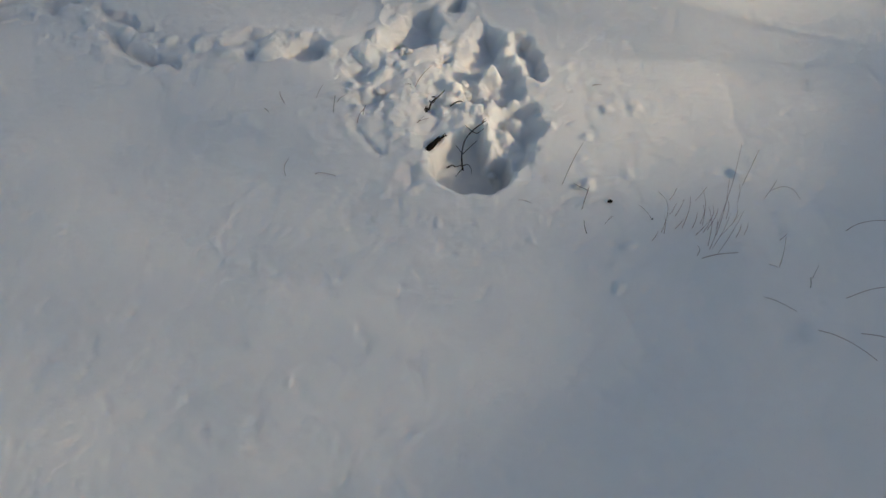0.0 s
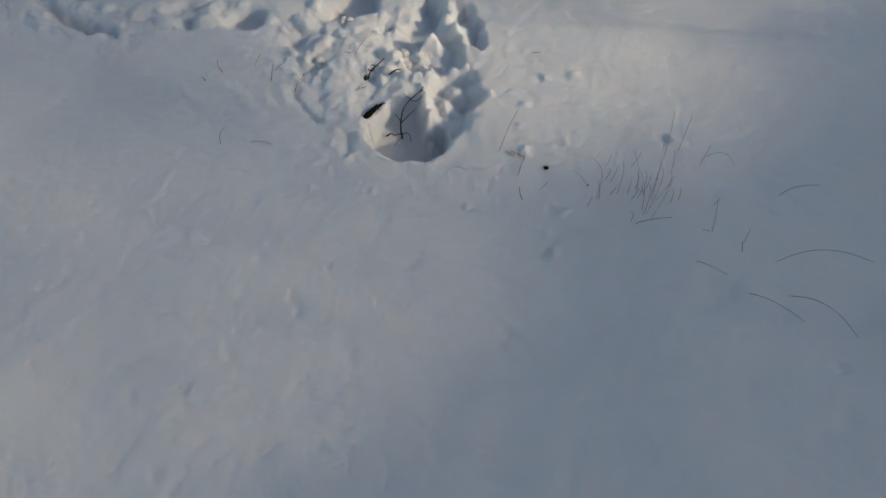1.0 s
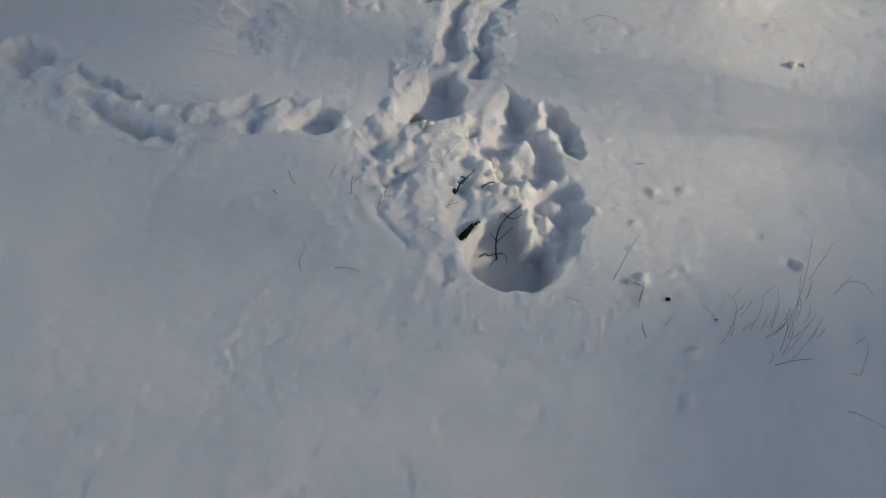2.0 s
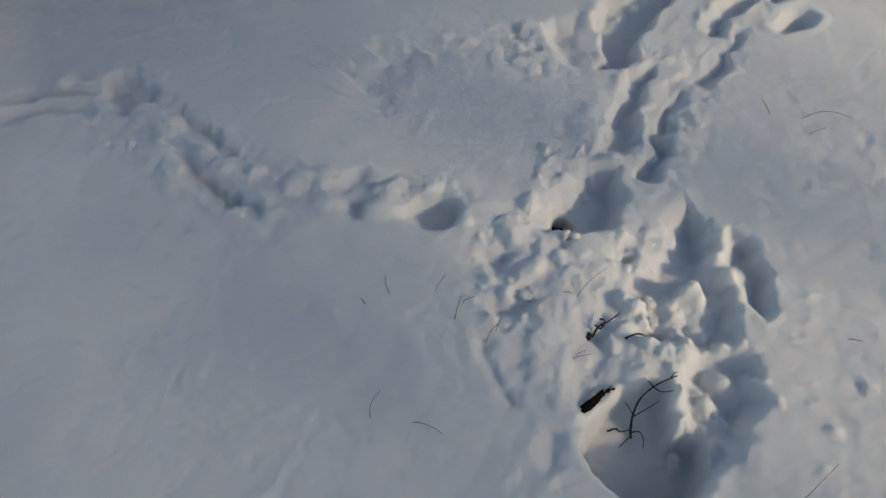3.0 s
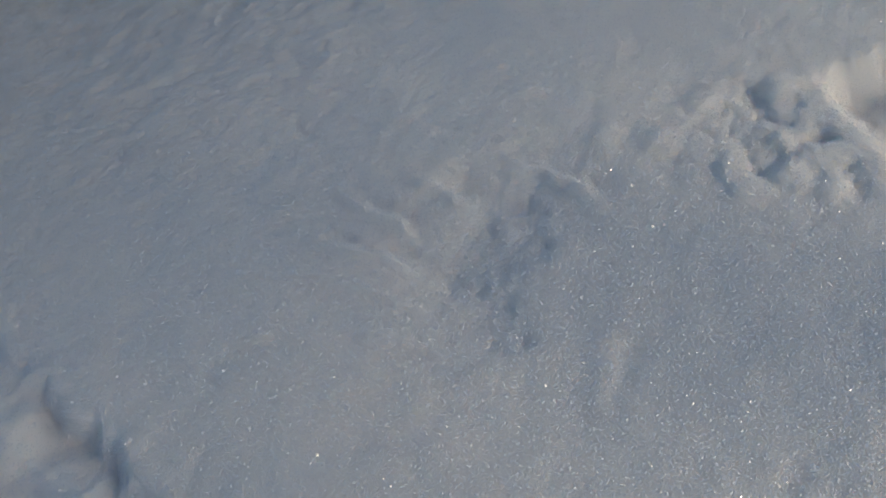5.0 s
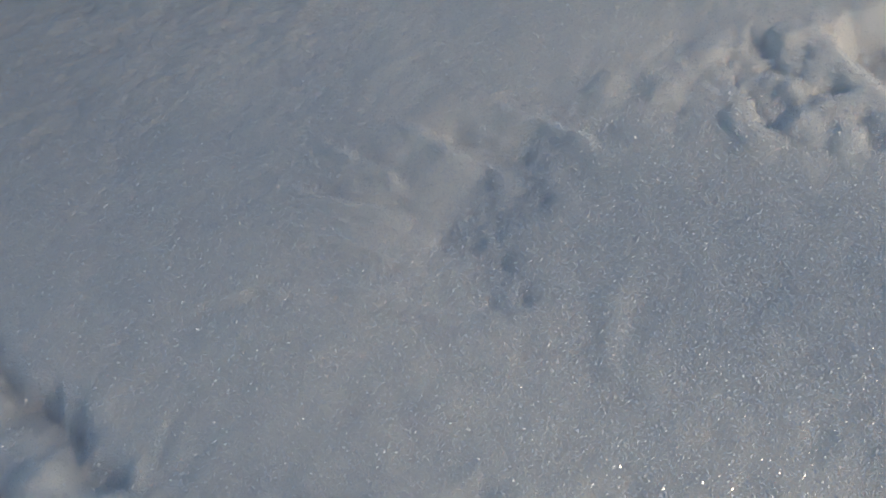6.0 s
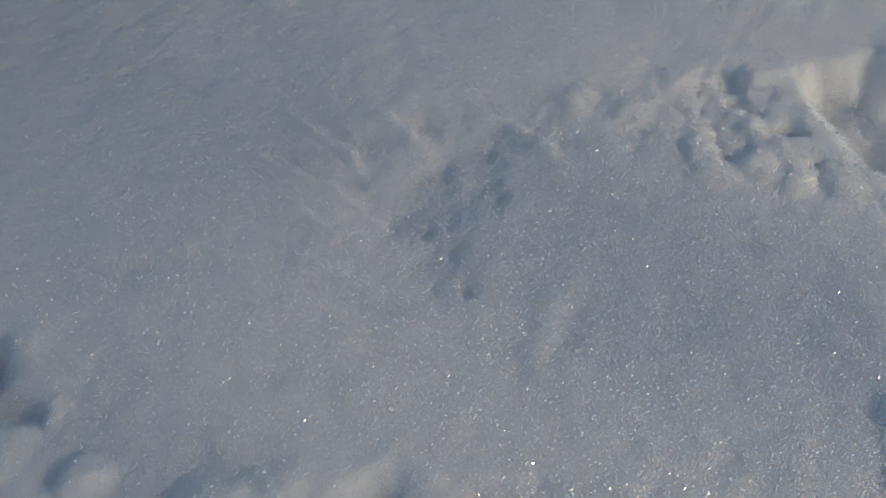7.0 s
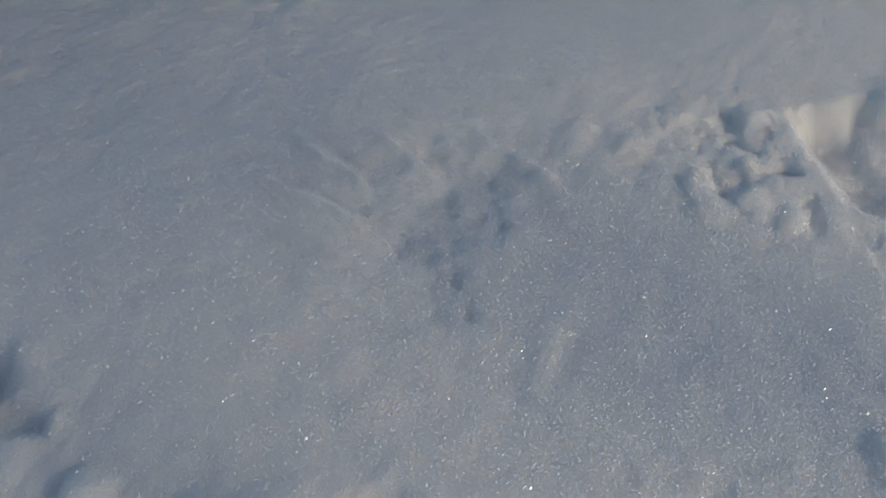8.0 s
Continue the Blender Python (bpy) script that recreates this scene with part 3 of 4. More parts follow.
# an old faint print beyond
crease([(-0.205, 2.365), (-0.165, 2.358), (-0.148, 2.335)], 0.009, 0.0050, 89)
BASE = H.copy()
scuff = window(-0.80, -0.12, 1.60, 2.16)
band, run, tilt = along(*warped(scuff, 0.015, 0.05, 347), [(-0.464, 1.745), (-0.482, 1.79), (-0.494, 1.85), (-0.470, 1.90), (-0.42, 1.942), (-0.32, 1.99), (-0.24, 2.03)])
ends = step(0, 0.32, run) * step(0.72, 0.5, run)
off = np.where(tilt > 0, band, -band)
H[scuff] -= 0.0125 * step(0.060, -0.030, off) * step(-0.11, -0.020, off) * ends
H[scuff] += (1 - step(0.015, 0.05, band)) * (0.2 + 0.8 * ends) * (0.0028 * fbm(X[scuff], Y[scuff], 0.036, 3, 348, 0.45) - 0.003 * np.maximum(0, fbm(X[scuff], Y[scuff], 0.022, 2, 349) - 0.1))
for k, (px, py, pr) in enumerate([(-0.484, 1.765, 0.012), (-0.464, 1.780, 0.011), (-0.493, 1.785, 0.010), (-0.478, 1.804, 0.010), (-0.494, 1.819, 0.009), (-0.506, 1.824, 0.008), (-0.482, 1.845, 0.009), (-0.506, 1.859, 0.008),
                                  (-0.468, 1.866, 0.010), (-0.489, 1.885, 0.009), (-0.456, 1.889, 0.009), (-0.528, 1.894, 0.008), (-0.466, 1.927, 0.012), (-0.446, 1.938, 0.012)]):
    pit(px, py, 1.5 * pr, 1.2 * pr, 30 * k, 0.013, 1.4, 0.001, 0, 0.014, 92 + k)
for k, (px, py, pr, pd) in enumerate([(-0.266, 2.030, 0.021, 0.020), (-0.303, 2.012, 0.016, 0.014), (-0.258, 1.975, 0.018, 0.016), (-0.221, 2.005, 0.021, 0.022), (-0.188, 1.956, 0.016, 0.012), (-0.345, 1.965, 0.014, 0.006)]):
    pit(px, py, 1.45 * pr, 1.2 * pr, 40 * k, 0.9 * pd, 1.4, 0.004, 0.001, 0.022, 112 + k)
for k, (px, py, pr, ph) in enumerate([(-0.398, 1.993, 0.014, 0.005), (-0.353, 1.994, 0.016, 0.006), (-0.241, 2.055, 0.014, 0.006), (-0.276, 1.934, 0.016, 0.005), (-0.238, 1.948, 0.014, 0.005), (-0.207, 1.936, 0.015, 0.006), (-0.287, 1.960, 0.012, 0.005), (-0.311, 2.041, 0.012, 0.004), (-0.243, 1.993, 0.010, 0.006)]):
    mound(px, py, 1.5 * pr, 0.8 * ph, 520 + k)
# the wind's ripple and the crust's grain
dent = np.maximum(0, fbm(X, Y, 0.055, 3, 115, 0.55) - 0.22)
H -= 0.0028 * dent * core
rip = fbm(X * 0.80 + Y * 0.60, (Y * 0.80 - X * 0.60) * 1.8, 0.060, 4, 103, 0.68)
H += rip * (0.0005 + 0.0028 * step(-0.30, -0.95, X) * step(1.65, 2.15, Y)) * core
H += (0.0013 * fbm(X, Y, 0.12, 3, 109, 0.5) + 0.0009 * fbm(X, Y, 0.035, 2, 104, 0.6) + 0.0004 * fbm(X, Y, 0.012, 2, 108, 0.6)) * core


def sheet():
    ny, nx = X.shape
    me = bpy.data.meshes.new("ground")
    me.vertices.add(nx * ny)
    me.vertices.foreach_set("co", np.stack([X, Y, H], -1).astype(np.float32).ravel())
    i = np.arange(nx * ny).reshape(ny, nx)
    quads = np.stack([i[:-1, :-1], i[:-1, 1:], i[1:, 1:], i[1:, :-1]], -1).reshape(-1, 4).astype(np.int32)
    me.loops.add(quads.size)
    me.loops.foreach_set("vertex_index", quads.ravel())
    me.polygons.add(len(quads))
    me.polygons.foreach_set("loop_start", np.arange(0, quads.size, 4, dtype=np.int32))
    me.update(calc_edges=True)
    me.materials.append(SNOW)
    me.shade_smooth()
    return tagged(new("ground", me), "trampled powder snow with animal tracks and a wing print", "snow", kind="structure")


ground = sheet()


def height(x, y):
    i, j = np.clip(np.searchsorted(GX, x) - 1, 0, len(GX) - 2), np.clip(np.searchsorted(GY, y) - 1, 0, len(GY) - 2)
    u, v = (x - GX[i]) / (GX[i + 1] - GX[i]), (y - GY[j]) / (GY[j + 1] - GY[j])
    return (H[j, i] * (1 - u) + H[j, i + 1] * u) * (1 - v) + (H[j + 1, i] * (1 - u) + H[j + 1, i + 1] * u) * v


# ---- round stems ----
def tube(bm, points, r0, r1, sides=6):
    """a tapered stem along points, smoothed"""
    pts = [Vector(p) for p in points]
    fine = []
    for i in range(len(pts) - 1):
        p0, p1, p2, p3 = pts[max(i - 1, 0)], pts[i], pts[i + 1], pts[min(i + 2, len(pts) - 1)]
        for k in range(4):
            t = k / 4
            fine.append(0.5 * (2 * p1 + (p2 - p0) * t + (2 * p0 - 5 * p1 + 4 * p2 - p3) * t * t + (3 * p1 - p0 - 3 * p2 + p3) * t ** 3))
    fine.append(pts[-1])
    rings = []
    for i, p in enumerate(fine):
        d = (fine[min(i + 1, len(fine) - 1)] - fine[max(i - 1, 0)]).normalized()
        a = d.orthogonal().normalized()
        b = d.cross(a)
        r = r0 + (r1 - r0) * i / (len(fine) - 1)
        rings.append([bm.verts.new(p + r * (math.cos(2 * math.pi * k / sides) * a + math.sin(2 * math.pi * k / sides) * b)) for k in range(sides)])
    for q, s in zip(rings, rings[1:]):
        for k in range(sides):
            bm.faces.new((q[k], q[(k + 1) % sides], s[(k + 1) % sides], s[k]))
    bm.faces.new(rings[0][::-1])
    bm.faces.new(rings[-1])


def stem(name, points, r0, r1, mat, parent=None, label="", sides=6):
    bm = bmesh.new()
    tube(bm, points, r0, r1, sides)
    return part(name, bm, mat, parent, label)


def stalk(base, tip, lift, label, mat=STRAW, r=0.0009, sag=0.0, mid=0.0):
    """one dry grass stalk from base to tip; lift: the tip's height, mid: the bow's"""
    z0, z1 = height(*base), height(*tip)
    q = [(base[0] + (tip[0] - base[0]) * t, base[1] + (tip[1] - base[1]) * t) for t in (0, 0.33, 0.67, 1)]
    px, py = -(tip[1] - base[1]) * sag, (tip[0] - base[0]) * sag
    hs = (-0.006, 0.42 * lift + mid, 0.78 * lift + mid, lift)
    bow = (0, 0.9, 0.9, 0)
    pts = [(a + px * b, c + py * b, z0 + (z1 - z0) * t + h + 0.0012) for (a, c), h, b, t in zip(q, hs, bow, (0, 0.33, 0.67, 1))]
    ob = stem("grass_stalk", pts, 0.65 * r, r * 0.35, mat)
    return tagged(ob, label, "grass", "dry grass stalks")


# ---- what lies in the trampled patch ----
def spot(x, y, up=0.0):
    return (x, y, height(x, y) + up)


def clear(points):
    """lifts all but a twig's foot out of the snow"""
    return [points[0]] + [(x, y, max(z, height(x, y) + 0.004)) for x, y, z in points[1:]]


foot = height(0.058, 1.222)
branch = stem("bare_twig", clear([(0.060, 1.220, foot - 0.006), (0.056, 1.232, foot + 0.014), (0.056, 1.248, foot + 0.032), (0.063, 1.266, -0.016), (0.082, 1.284, -0.002), (0.109, 1.298, 0.008)]), 0.0022, 0.0009, TWIG)
tagged(branch, "dark forked bare twig sticking out of the snow pit", "twig")
for points in ([(0.078, 1.281, -0.005), (0.090, 1.275, -0.004), (0.104, 1.268, 0.000)], [(0.078, 1.281, -0.005), (0.070, 1.286, 0.000), (0.062, 1.287, 0.004)],
               [(0.056, 1.246, foot + 0.030), (0.049, 1.252, foot + 0.038), (0.042, 1.258, foot + 0.044)], [(0.056, 1.244, foot + 0.028), (0.072, 1.254, foot + 0.040), (0.090, 1.266, foot + 0.052)],
               [(0.058, 1.228, foot + 0.008), (0.070, 1.229, foot + 0.012), (0.077, 1.218, foot + 0.010), (0.078, 1.206, foot + 0.006)], [(0.059, 1.224, foot + 0.004), (0.050, 1.212, foot + 0.005), (0.042, 1.200, foot + 0.004)],
               [(0.100, 1.294, 0.005), (0.105, 1.301, 0.009), (0.109, 1.303, 0.012)]):
    stem("side_twig", clear([(0, 0, 0)] + points)[1:], 0.0011, 0.0005, TWIG, branch)
tagged(stem("dry_twig", [spot(0.022, 1.222, 0.003), spot(0.034, 1.228, 0.006), spot(0.042, 1.226, 0.004), spot(0.056, 1.232, 0.003)], 0.0018, 0.0009, TWIG), "short dark twig lying in the snow pit", "twig")
tagged(stem("dry_twig", [spot(-0.022, 1.352, -0.004), spot(-0.014, 1.366, 0.010), spot(0.000, 1.374, 0.012), spot(0.016, 1.390, 0.018)], 0.0022, 0.0009, TWIG), "dark twig poking from trampled snow clods", "twig")
tagged(stem("dry_twig", [spot(-0.020, 1.366, 0.012), spot(-0.010, 1.362, 0.014), spot(-0.006, 1.374, 0.016), spot(-0.014, 1.378, 0.012)], 0.0018, 0.0012, TWIG), "curled dark twig among trampled snow clods", "twig")
tagged(stem("dry_twig", [spot(0.028, 1.352, 0.002), spot(0.045, 1.360, 0.006), spot(0.058, 1.358, 0.003), spot(0.072, 1.372, 0.010)], 0.0018, 0.0008, TWIG), "thin dark twig half buried in snow clods", "twig")


def chunk(name, centre, size, turn, mat, seed, jag=0.25, detail=3):
    """a rough lump: a ball drawn out, roughened and lightly faceted"""
    bm = bmesh.new()
    bmesh.ops.create_icosphere(bm, subdivisions=detail, radius=1)
    for v in bm.verts:
        n = noise.fractal(v.co * 1.7 + Vector((seed * 3.1, seed, 0)), 0.8, 2.0, 4)
        v.co *= 1 + jag * n
    bm.transform(pose(*centre, 0, 0, turn) @ Matrix.Diagonal((*size, 1)))
    return part(name, bm, mat)


tagged(chunk("bark_piece", spot(-0.013, 1.229, 0.004), (0.0370, 0.0058, 0.006), 54, BARK, 4, 0.45, 4), "jagged black piece of bark on the pit's lip", "bark")
tagged(chunk("bark_crumb", spot(0.012, 1.259, 0.001), (0.0050, 0.0035, 0.003), 40, BARK, 6, 0.4, 2), "small black bark crumb on trampled snow", "bark", "bark crumbs")
tagged(chunk("bark_crumb", spot(0.019, 1.263, 0.001), (0.0025, 0.0022, 0.002), 10, BARK, 7, 0.4, 2), "small black bark crumb on trampled snow", "bark", "bark crumbs")
tagged(chunk("bark_crumb", spot(0.006, 1.254, 0.001), (0.0040, 0.0030, 0.003), 80, BARK, 8, 0.4, 2), "small black bark crumb on trampled snow", "bark", "bark crumbs")
tagged(chunk("dropping", spot(0.366, 1.078, 0.003), (0.0058, 0.0040, 0.0040), 10, BARK, 9, 0.25, 2), "small dark animal dropping lying on snow", "dropping")
tagged(chunk("dropping", spot(0.449, 1.033, 0.001), (0.0020, 0.0020, 0.0020), 0, BARK, 10, 0.3, 2), "tiny dark speck lying on snow", "dropping")
# the first lump is set in the hole to paint the burrow's darkness
tagged(chunk("dark_clump", spot(-0.102, 1.583, 0.034), (0.023, 0.020, 0.030), 0, SOIL_AND_HOLE_DARK, 11, 0.5), "near-black soil lump standing in for the burrow's darkness", "soil")
tagged(chunk("dark_clump", spot(-0.028, 1.352, -0.003), (0.006, 0.008, 0.005), 0, SOIL_AND_HOLE_DARK, 13, 0.5), "dark soil showing between snow clods", "soil")

# loose clods of snow
rng = random.Random(7)
CLODS = [(0.060, 1.430, 0.013), (-0.088, 1.535, 0.010), (-0.072, 1.532, 0.009), (0.300, 1.115, 0.008),
         (0.068, 1.398, 0.010), (-0.135, 1.405, 0.011), (-0.603, 2.255, 0.006), (0.80, 1.745, 0.012), (0.83, 1.75, 0.007), (0.124, 1.200, 0.010)]
for k, (cx, cy, cr) in enumerate(CLODS):
    ob = chunk("snow_clod", spot(cx, cy, cr * 0.32), (cr, cr * rng.uniform(0.7, 1.0), cr * rng.uniform(0.55, 0.85)), rng.uniform(0, 180), SNOW, 20 + k, 0.45)
    tagged(ob, "rounded lump of loose snow beside the tracks", "snow clod", "snow clods")

# ---- dry grass ----
tuft = new("grass_tuft")
tuft.location = spot(0.555, 0.99)
tagged(tuft, "sparse tuft of thin reddish dry grass in snow", "grass")
for (bx, by), (tx, ty), lift, r in [((0.573, 1.000), (0.625, 1.149), 0.10, 0.0011), ((0.571, 0.985), (0.600, 1.090), 0.06, 0.0010), ((0.549, 1.014), (0.526, 1.036), 0.10, 0.0009), ((0.507, 1.010), (0.506, 1.028), 0.085, 0.0011),
                                    ((0.559, 1.014), (0.545, 1.002), 0.09, 0.0009), ((0.553, 0.965), (0.537, 0.998), 0.09, 0.0010), ((0.566, 0.944), (0.600, 0.985), 0.09, 0.0008), ((0.528, 0.944), (0.523, 0.950), 0.03, 0.0012),
                                    ((0.553, 0.955), (0.560, 0.990), 0.06, 0.0010), ((0.545, 1.020), (0.540, 1.030), 0.05, 0.0009), ((0.560, 0.960), (0.571, 0.975), 0.10, 0.0008), ((0.600, 1.030), (0.590, 1.050), 0.05, 0.0010),
                                    ((0.612, 1.020), (0.615, 1.045), 0.035, 0.0010), ((0.580, 0.990), (0.610, 1.010), 0.05, 0.0007), ((0.548, 1.000), (0.540, 0.985), 0.07, 0.0011), ((0.556, 1.005), (0.565, 1.015), 0.06, 0.0012)]:
    z0, zt = height(bx, by), height(tx, ty)
    mx, my = (bx + tx) / 2 + 0.004, (by + ty) / 2
    ob = stem("blade", [(bx, by, z0 - 0.006), (mx, my, (z0 + zt) / 2 + lift * 0.6), (tx, ty, zt + lift)], 0.5 * r, r * 0.25, REED)
    ob.parent = tuft
    ob.matrix_parent_inverse = Matrix.Translation(-tuft.location)
g = random.Random(31)
for _ in range(14):
    bx, by, lift = g.uniform(0.44, 0.70), g.uniform(0.97, 1.09), g.uniform(0.02, 0.06)
    tx, ty = bx + g.uniform(-0.012, 0.012), by + g.uniform(-0.005, 0.015)
    ob = stem("blade", [(bx, by, height(bx, by) - 0.004), ((bx + tx) / 2 + 0.002, (by + ty) / 2, height(bx, by) + 0.55 * lift), (tx, ty, height(bx, by) + lift)], 0.0006, 0.0003, REED)
    ob.parent = tuft
    ob.matrix_parent_inverse = Matrix.Translation(-tuft.location)
UP, LYING = "thin dry grass stalk standing in the snow", "thin bent grass stalk lying on the snow"
stalk((0.512, 0.929), (0.609, 0.947), 0.002, LYING, REED, 0.0012, 0.06)
stalk((0.650, 1.120), (0.655, 1.130), 0.10, UP, STRAW, 0.0008)
stalk((0.267, 1.120), (0.306, 1.169), 0.08, UP, STRAW, 0.0009)
stalk((0.307, 1.066), (0.323, 1.106), 0.004, LYING, TWIG, 0.0011)
stalk((0.303, 1.050), (0.323, 1.108), 0.010, LYING, STRAW, 0.0009)
stalk((0.325, 1.106), (0.292, 1.120), 0.006, LYING, TWIG, 0.0011, 0.1)
stalk((0.314, 0.995), (0.307, 1.025), 0.006, LYING, TWIG, 0.0013, 0.1)
stalk((0.348, 1.020), (0.368, 1.040), 0.006, UP, STRAW, 0.0009)
stalk((0.463, 0.999), (0.445, 1.043), 0.08, UP, STRAW, 0.0008, -0.35)
stalk((0.449, 1.035), (0.420, 1.055), 0.02, UP, STRAW, 0.0007)
stalk((0.686, 0.914), (0.690, 0.955), 0.05, UP, STRAW, 0.0009)
stalk((0.686, 0.914), (0.664, 0.919), 0.003, LYING, STRAW, 0.0008)
stalk((0.742, 0.885), (0.760, 0.915), 0.01, UP, STRAW, 0.0008)
stalk((0.738, 0.868), (0.740, 0.890), 0.006, UP, TWIG, 0.0013)
stalk((0.789, 0.844), (0.992, 0.844), 0.003, LYING, REED, 0.0009, 0.10, 0.012)
stalk((0.721, 0.786), (0.825, 0.714), 0.006, LYING, REED, 0.0010, 0.03, 0.006)
stalk((0.800, 0.777), (0.919, 0.683), 0.003, LYING, REED, 0.0010, 0.14, 0.008)
stalk((0.630, 0.854), (0.698, 0.817), 0.003, LYING, STRAW, 0.0008, 0.04)
stalk((0.830, 1.000), (0.925, 1.025), 0.008, LYING, REED, 0.0010, 0.10)
stalk((0.700, 1.105), (0.755, 1.070), 0.02, LYING, STRAW, 0.0007, 0.35)
stalk((0.354, 1.411), (0.377, 1.408), 0.003, LYING, REED, 0.0011)
stalk((0.302, 1.891), (0.400, 1.906), 0.003, LYING, REED, 0.0010, 0.12, 0.006)
stalk((0.315, 1.850), (0.350, 1.870), 0.006, LYING, STRAW, 0.0008)
stalk((0.255, 1.890), (0.235, 1.930), 0.006, LYING, STRAW, 0.0012)
stalk((-0.050, 1.302), (-0.020, 1.314), 0.006, LYING, REED, 0.0010)
stalk((-0.045, 1.308), (-0.030, 1.318), 0.008, LYING, REED, 0.0008)
stalk((-0.057, 1.408), (-0.013, 1.465), 0.020, UP, REED, 0.0009, 0.05)
stalk((-0.060, 1.420), (-0.078, 1.412), 0.006, LYING, STRAW, 0.0010)
stalk((-0.240, 1.335), (-0.236, 1.372), 0.020, UP, TWIG, 0.0011)
stalk((-0.236, 1.372), (-0.214, 1.378), 0.012, LYING, REED, 0.0009)
stalk((-0.183, 1.303), (-0.168, 1.338), 0.012, UP, REED, 0.0011, 0.1)
stalk((-0.172, 1.325), (-0.166, 1.350), 0.010, UP, TWIG, 0.0012)
stalk((-0.352, 1.363), (-0.368, 1.394), 0.010, UP, REED, 0.0013, 0.1)
stalk((-0.388, 1.338), (-0.398, 1.346), 0.004, LYING, TWIG, 0.0014)
stalk((-0.285, 1.380), (-0.270, 1.415), 0.010, UP, STRAW, 0.0008)
stalk((-0.324, 1.141), (-0.322, 1.187), 0.010, UP, STRAW, 0.0009, 0.15)
stalk((-0.272, 1.151), (-0.216, 1.141), 0.003, LYING, REED, 0.0010, 0.08)
stalk((0.17, 1.085), (0.20, 1.065), 0.01, LYING, STRAW, 0.0008)


# ---- evergreen sprigs at the side ----
def leaf(bm, base, tip, width, up):
    """a narrow folded leaf with thickness"""
    base, tip = Vector(base), Vector(tip)
    along_, n = tip - base, Vector(up).normalized()
    side = along_.cross(n).normalized()
    rows = []
    for k in range(7):
        t = k / 6
        w = width * math.sin(math.pi * (0.06 + 0.9 * t)) ** 0.7
        c = base + along_ * t + n * (0.10 * along_.length * math.sin(math.pi * t))
        rows.append([bm.verts.new(p) for p in (c - side * w + n * w * 0.3, c - n * 0.0004, c + side * w + n * w * 0.3, c + n * 0.0008)])
    for q, s in zip(rows, rows[1:]):
        for k in range(4):
            bm.faces.new((q[k], q[(k + 1) % 4], s[(k + 1) % 4], s[k]))
    bm.faces.new(rows[0][::-1])
    bm.faces.new(rows[-1])


def sprig(root, top, leaves, size, seed):
    r = random.Random(seed)
    root, top = Vector(root), Vector(top)
    ob = stem("evergreen_sprig", [root, root.lerp(top, 0.5) + Vector((0.01, 0, 0)), top], 0.0022, 0.0013, TWIG)
    tagged(ob, "dark narrow-leaved evergreen sprig standing out of the snow", "sprig", "evergreen sprigs")
    for k in range(leaves):
        a, t = 2.4 * k + r.uniform(-0.3, 0.3), 1 - 0.5 * k / leaves
        base = root.lerp(top, t)
        d = Vector((math.cos(a), math.sin(a), r.uniform(-0.3, 0.4))).normalized()
        bm = bmesh.new()
        leaf(bm, base, base + d * size * r.uniform(0.75, 1.1), 0.0048, (0, 0, 1))
        part("leaf", bm, LEAF, ob)
    return ob


sprig(spot(1.165, 1.135, -0.01), spot(1.140, 1.118, 0.05), 9, 0.055, 3)
sprig(spot(1.022, 0.712, -0.01), spot(1.002, 0.704, 0.04), 9, 0.045, 4)

# ---- bare ground under the bank ----
def litter_bed():
    n = 60
    bm = bmesh.new()
    vs = []
    for j in range(n + 1):
        for i in range(n + 1):
            d, e = -1.35 + 1.45 * i / n, -0.95 + 2.1 * j / n
            x, y = -1.89 + 0.82 * d + 0.57 * e, 2.485 - 0.57 * d + 0.82 * e
            z = -0.125 + 0.012 * noise.fractal(Vector((x * 9, y * 9, 0)), 0.7, 2, 4) - 1.5 * max(0, d + 0.05) - 0.5 * (max(0, -d - 1.0) + max(0, abs(e - 0.1) - 0.75))
            vs.append(bm.verts.new((x, y, z)))
    for j in range(n):
        for i in range(n):
            k = j * (n + 1) + i
            bm.faces.new((vs[k], vs[k + 1], vs[k + n + 2], vs[k + n + 1]))
    return part("bare_ground", bm, LITTER)


tagged(litter_bed(), "bare brown ground with dead leaves below a snow bank", "ground", kind="structure")
r = random.Random(12)
for _ in range(60):
    d, e = r.uniform(-0.85, -0.12), r.uniform(-0.5, 0.7)
    x, y = -1.89 + 0.82 * d + 0.57 * e, 2.485 - 0.57 * d + 0.82 * e
    a = r.uniform(0, 6.28)
    z = -0.118
    bm = bmesh.new()
    leaf(bm, (x, y, z), (x + 0.06 * math.cos(a), y + 0.06 * math.sin(a), z + r.uniform(-0.01, 0.02)), r.uniform(0.010, 0.018), (r.uniform(-0.4, 0.4), r.uniform(-0.4, 0.4), 1))
    tagged(part("dead_leaf", bm, DEADLEAF), "curled brown dead leaf on bare ground", "leaf", "dead leaves")
tagged(stem("weed_stalk", [spot(-1.449, 2.381, -0.01), spot(-1.425, 2.365, 0.06), spot(-1.395, 2.352, 0.13), spot(-1.385, 2.360, 0.19), spot(-1.41, 2.40, 0.23)], 0.0022, 0.0014, TWIG), "dark arching dry stem rooted in snow", "weed")
tagged(stem("dry_twig", [spot(-1.645, 2.376, 0.004), spot(-1.605, 2.408, 0.006), spot(-1.573, 2.434, 0.004)], 0.0016, 0.0010, TWIG), "thin dark twig lying on the snow bank", "twig")
bm = bmesh.new()
leaf(bm, spot(-1.596, 2.349, 0.003), spot(-1.556, 2.378, 0.004), 0.0068, (0, 0, 1))
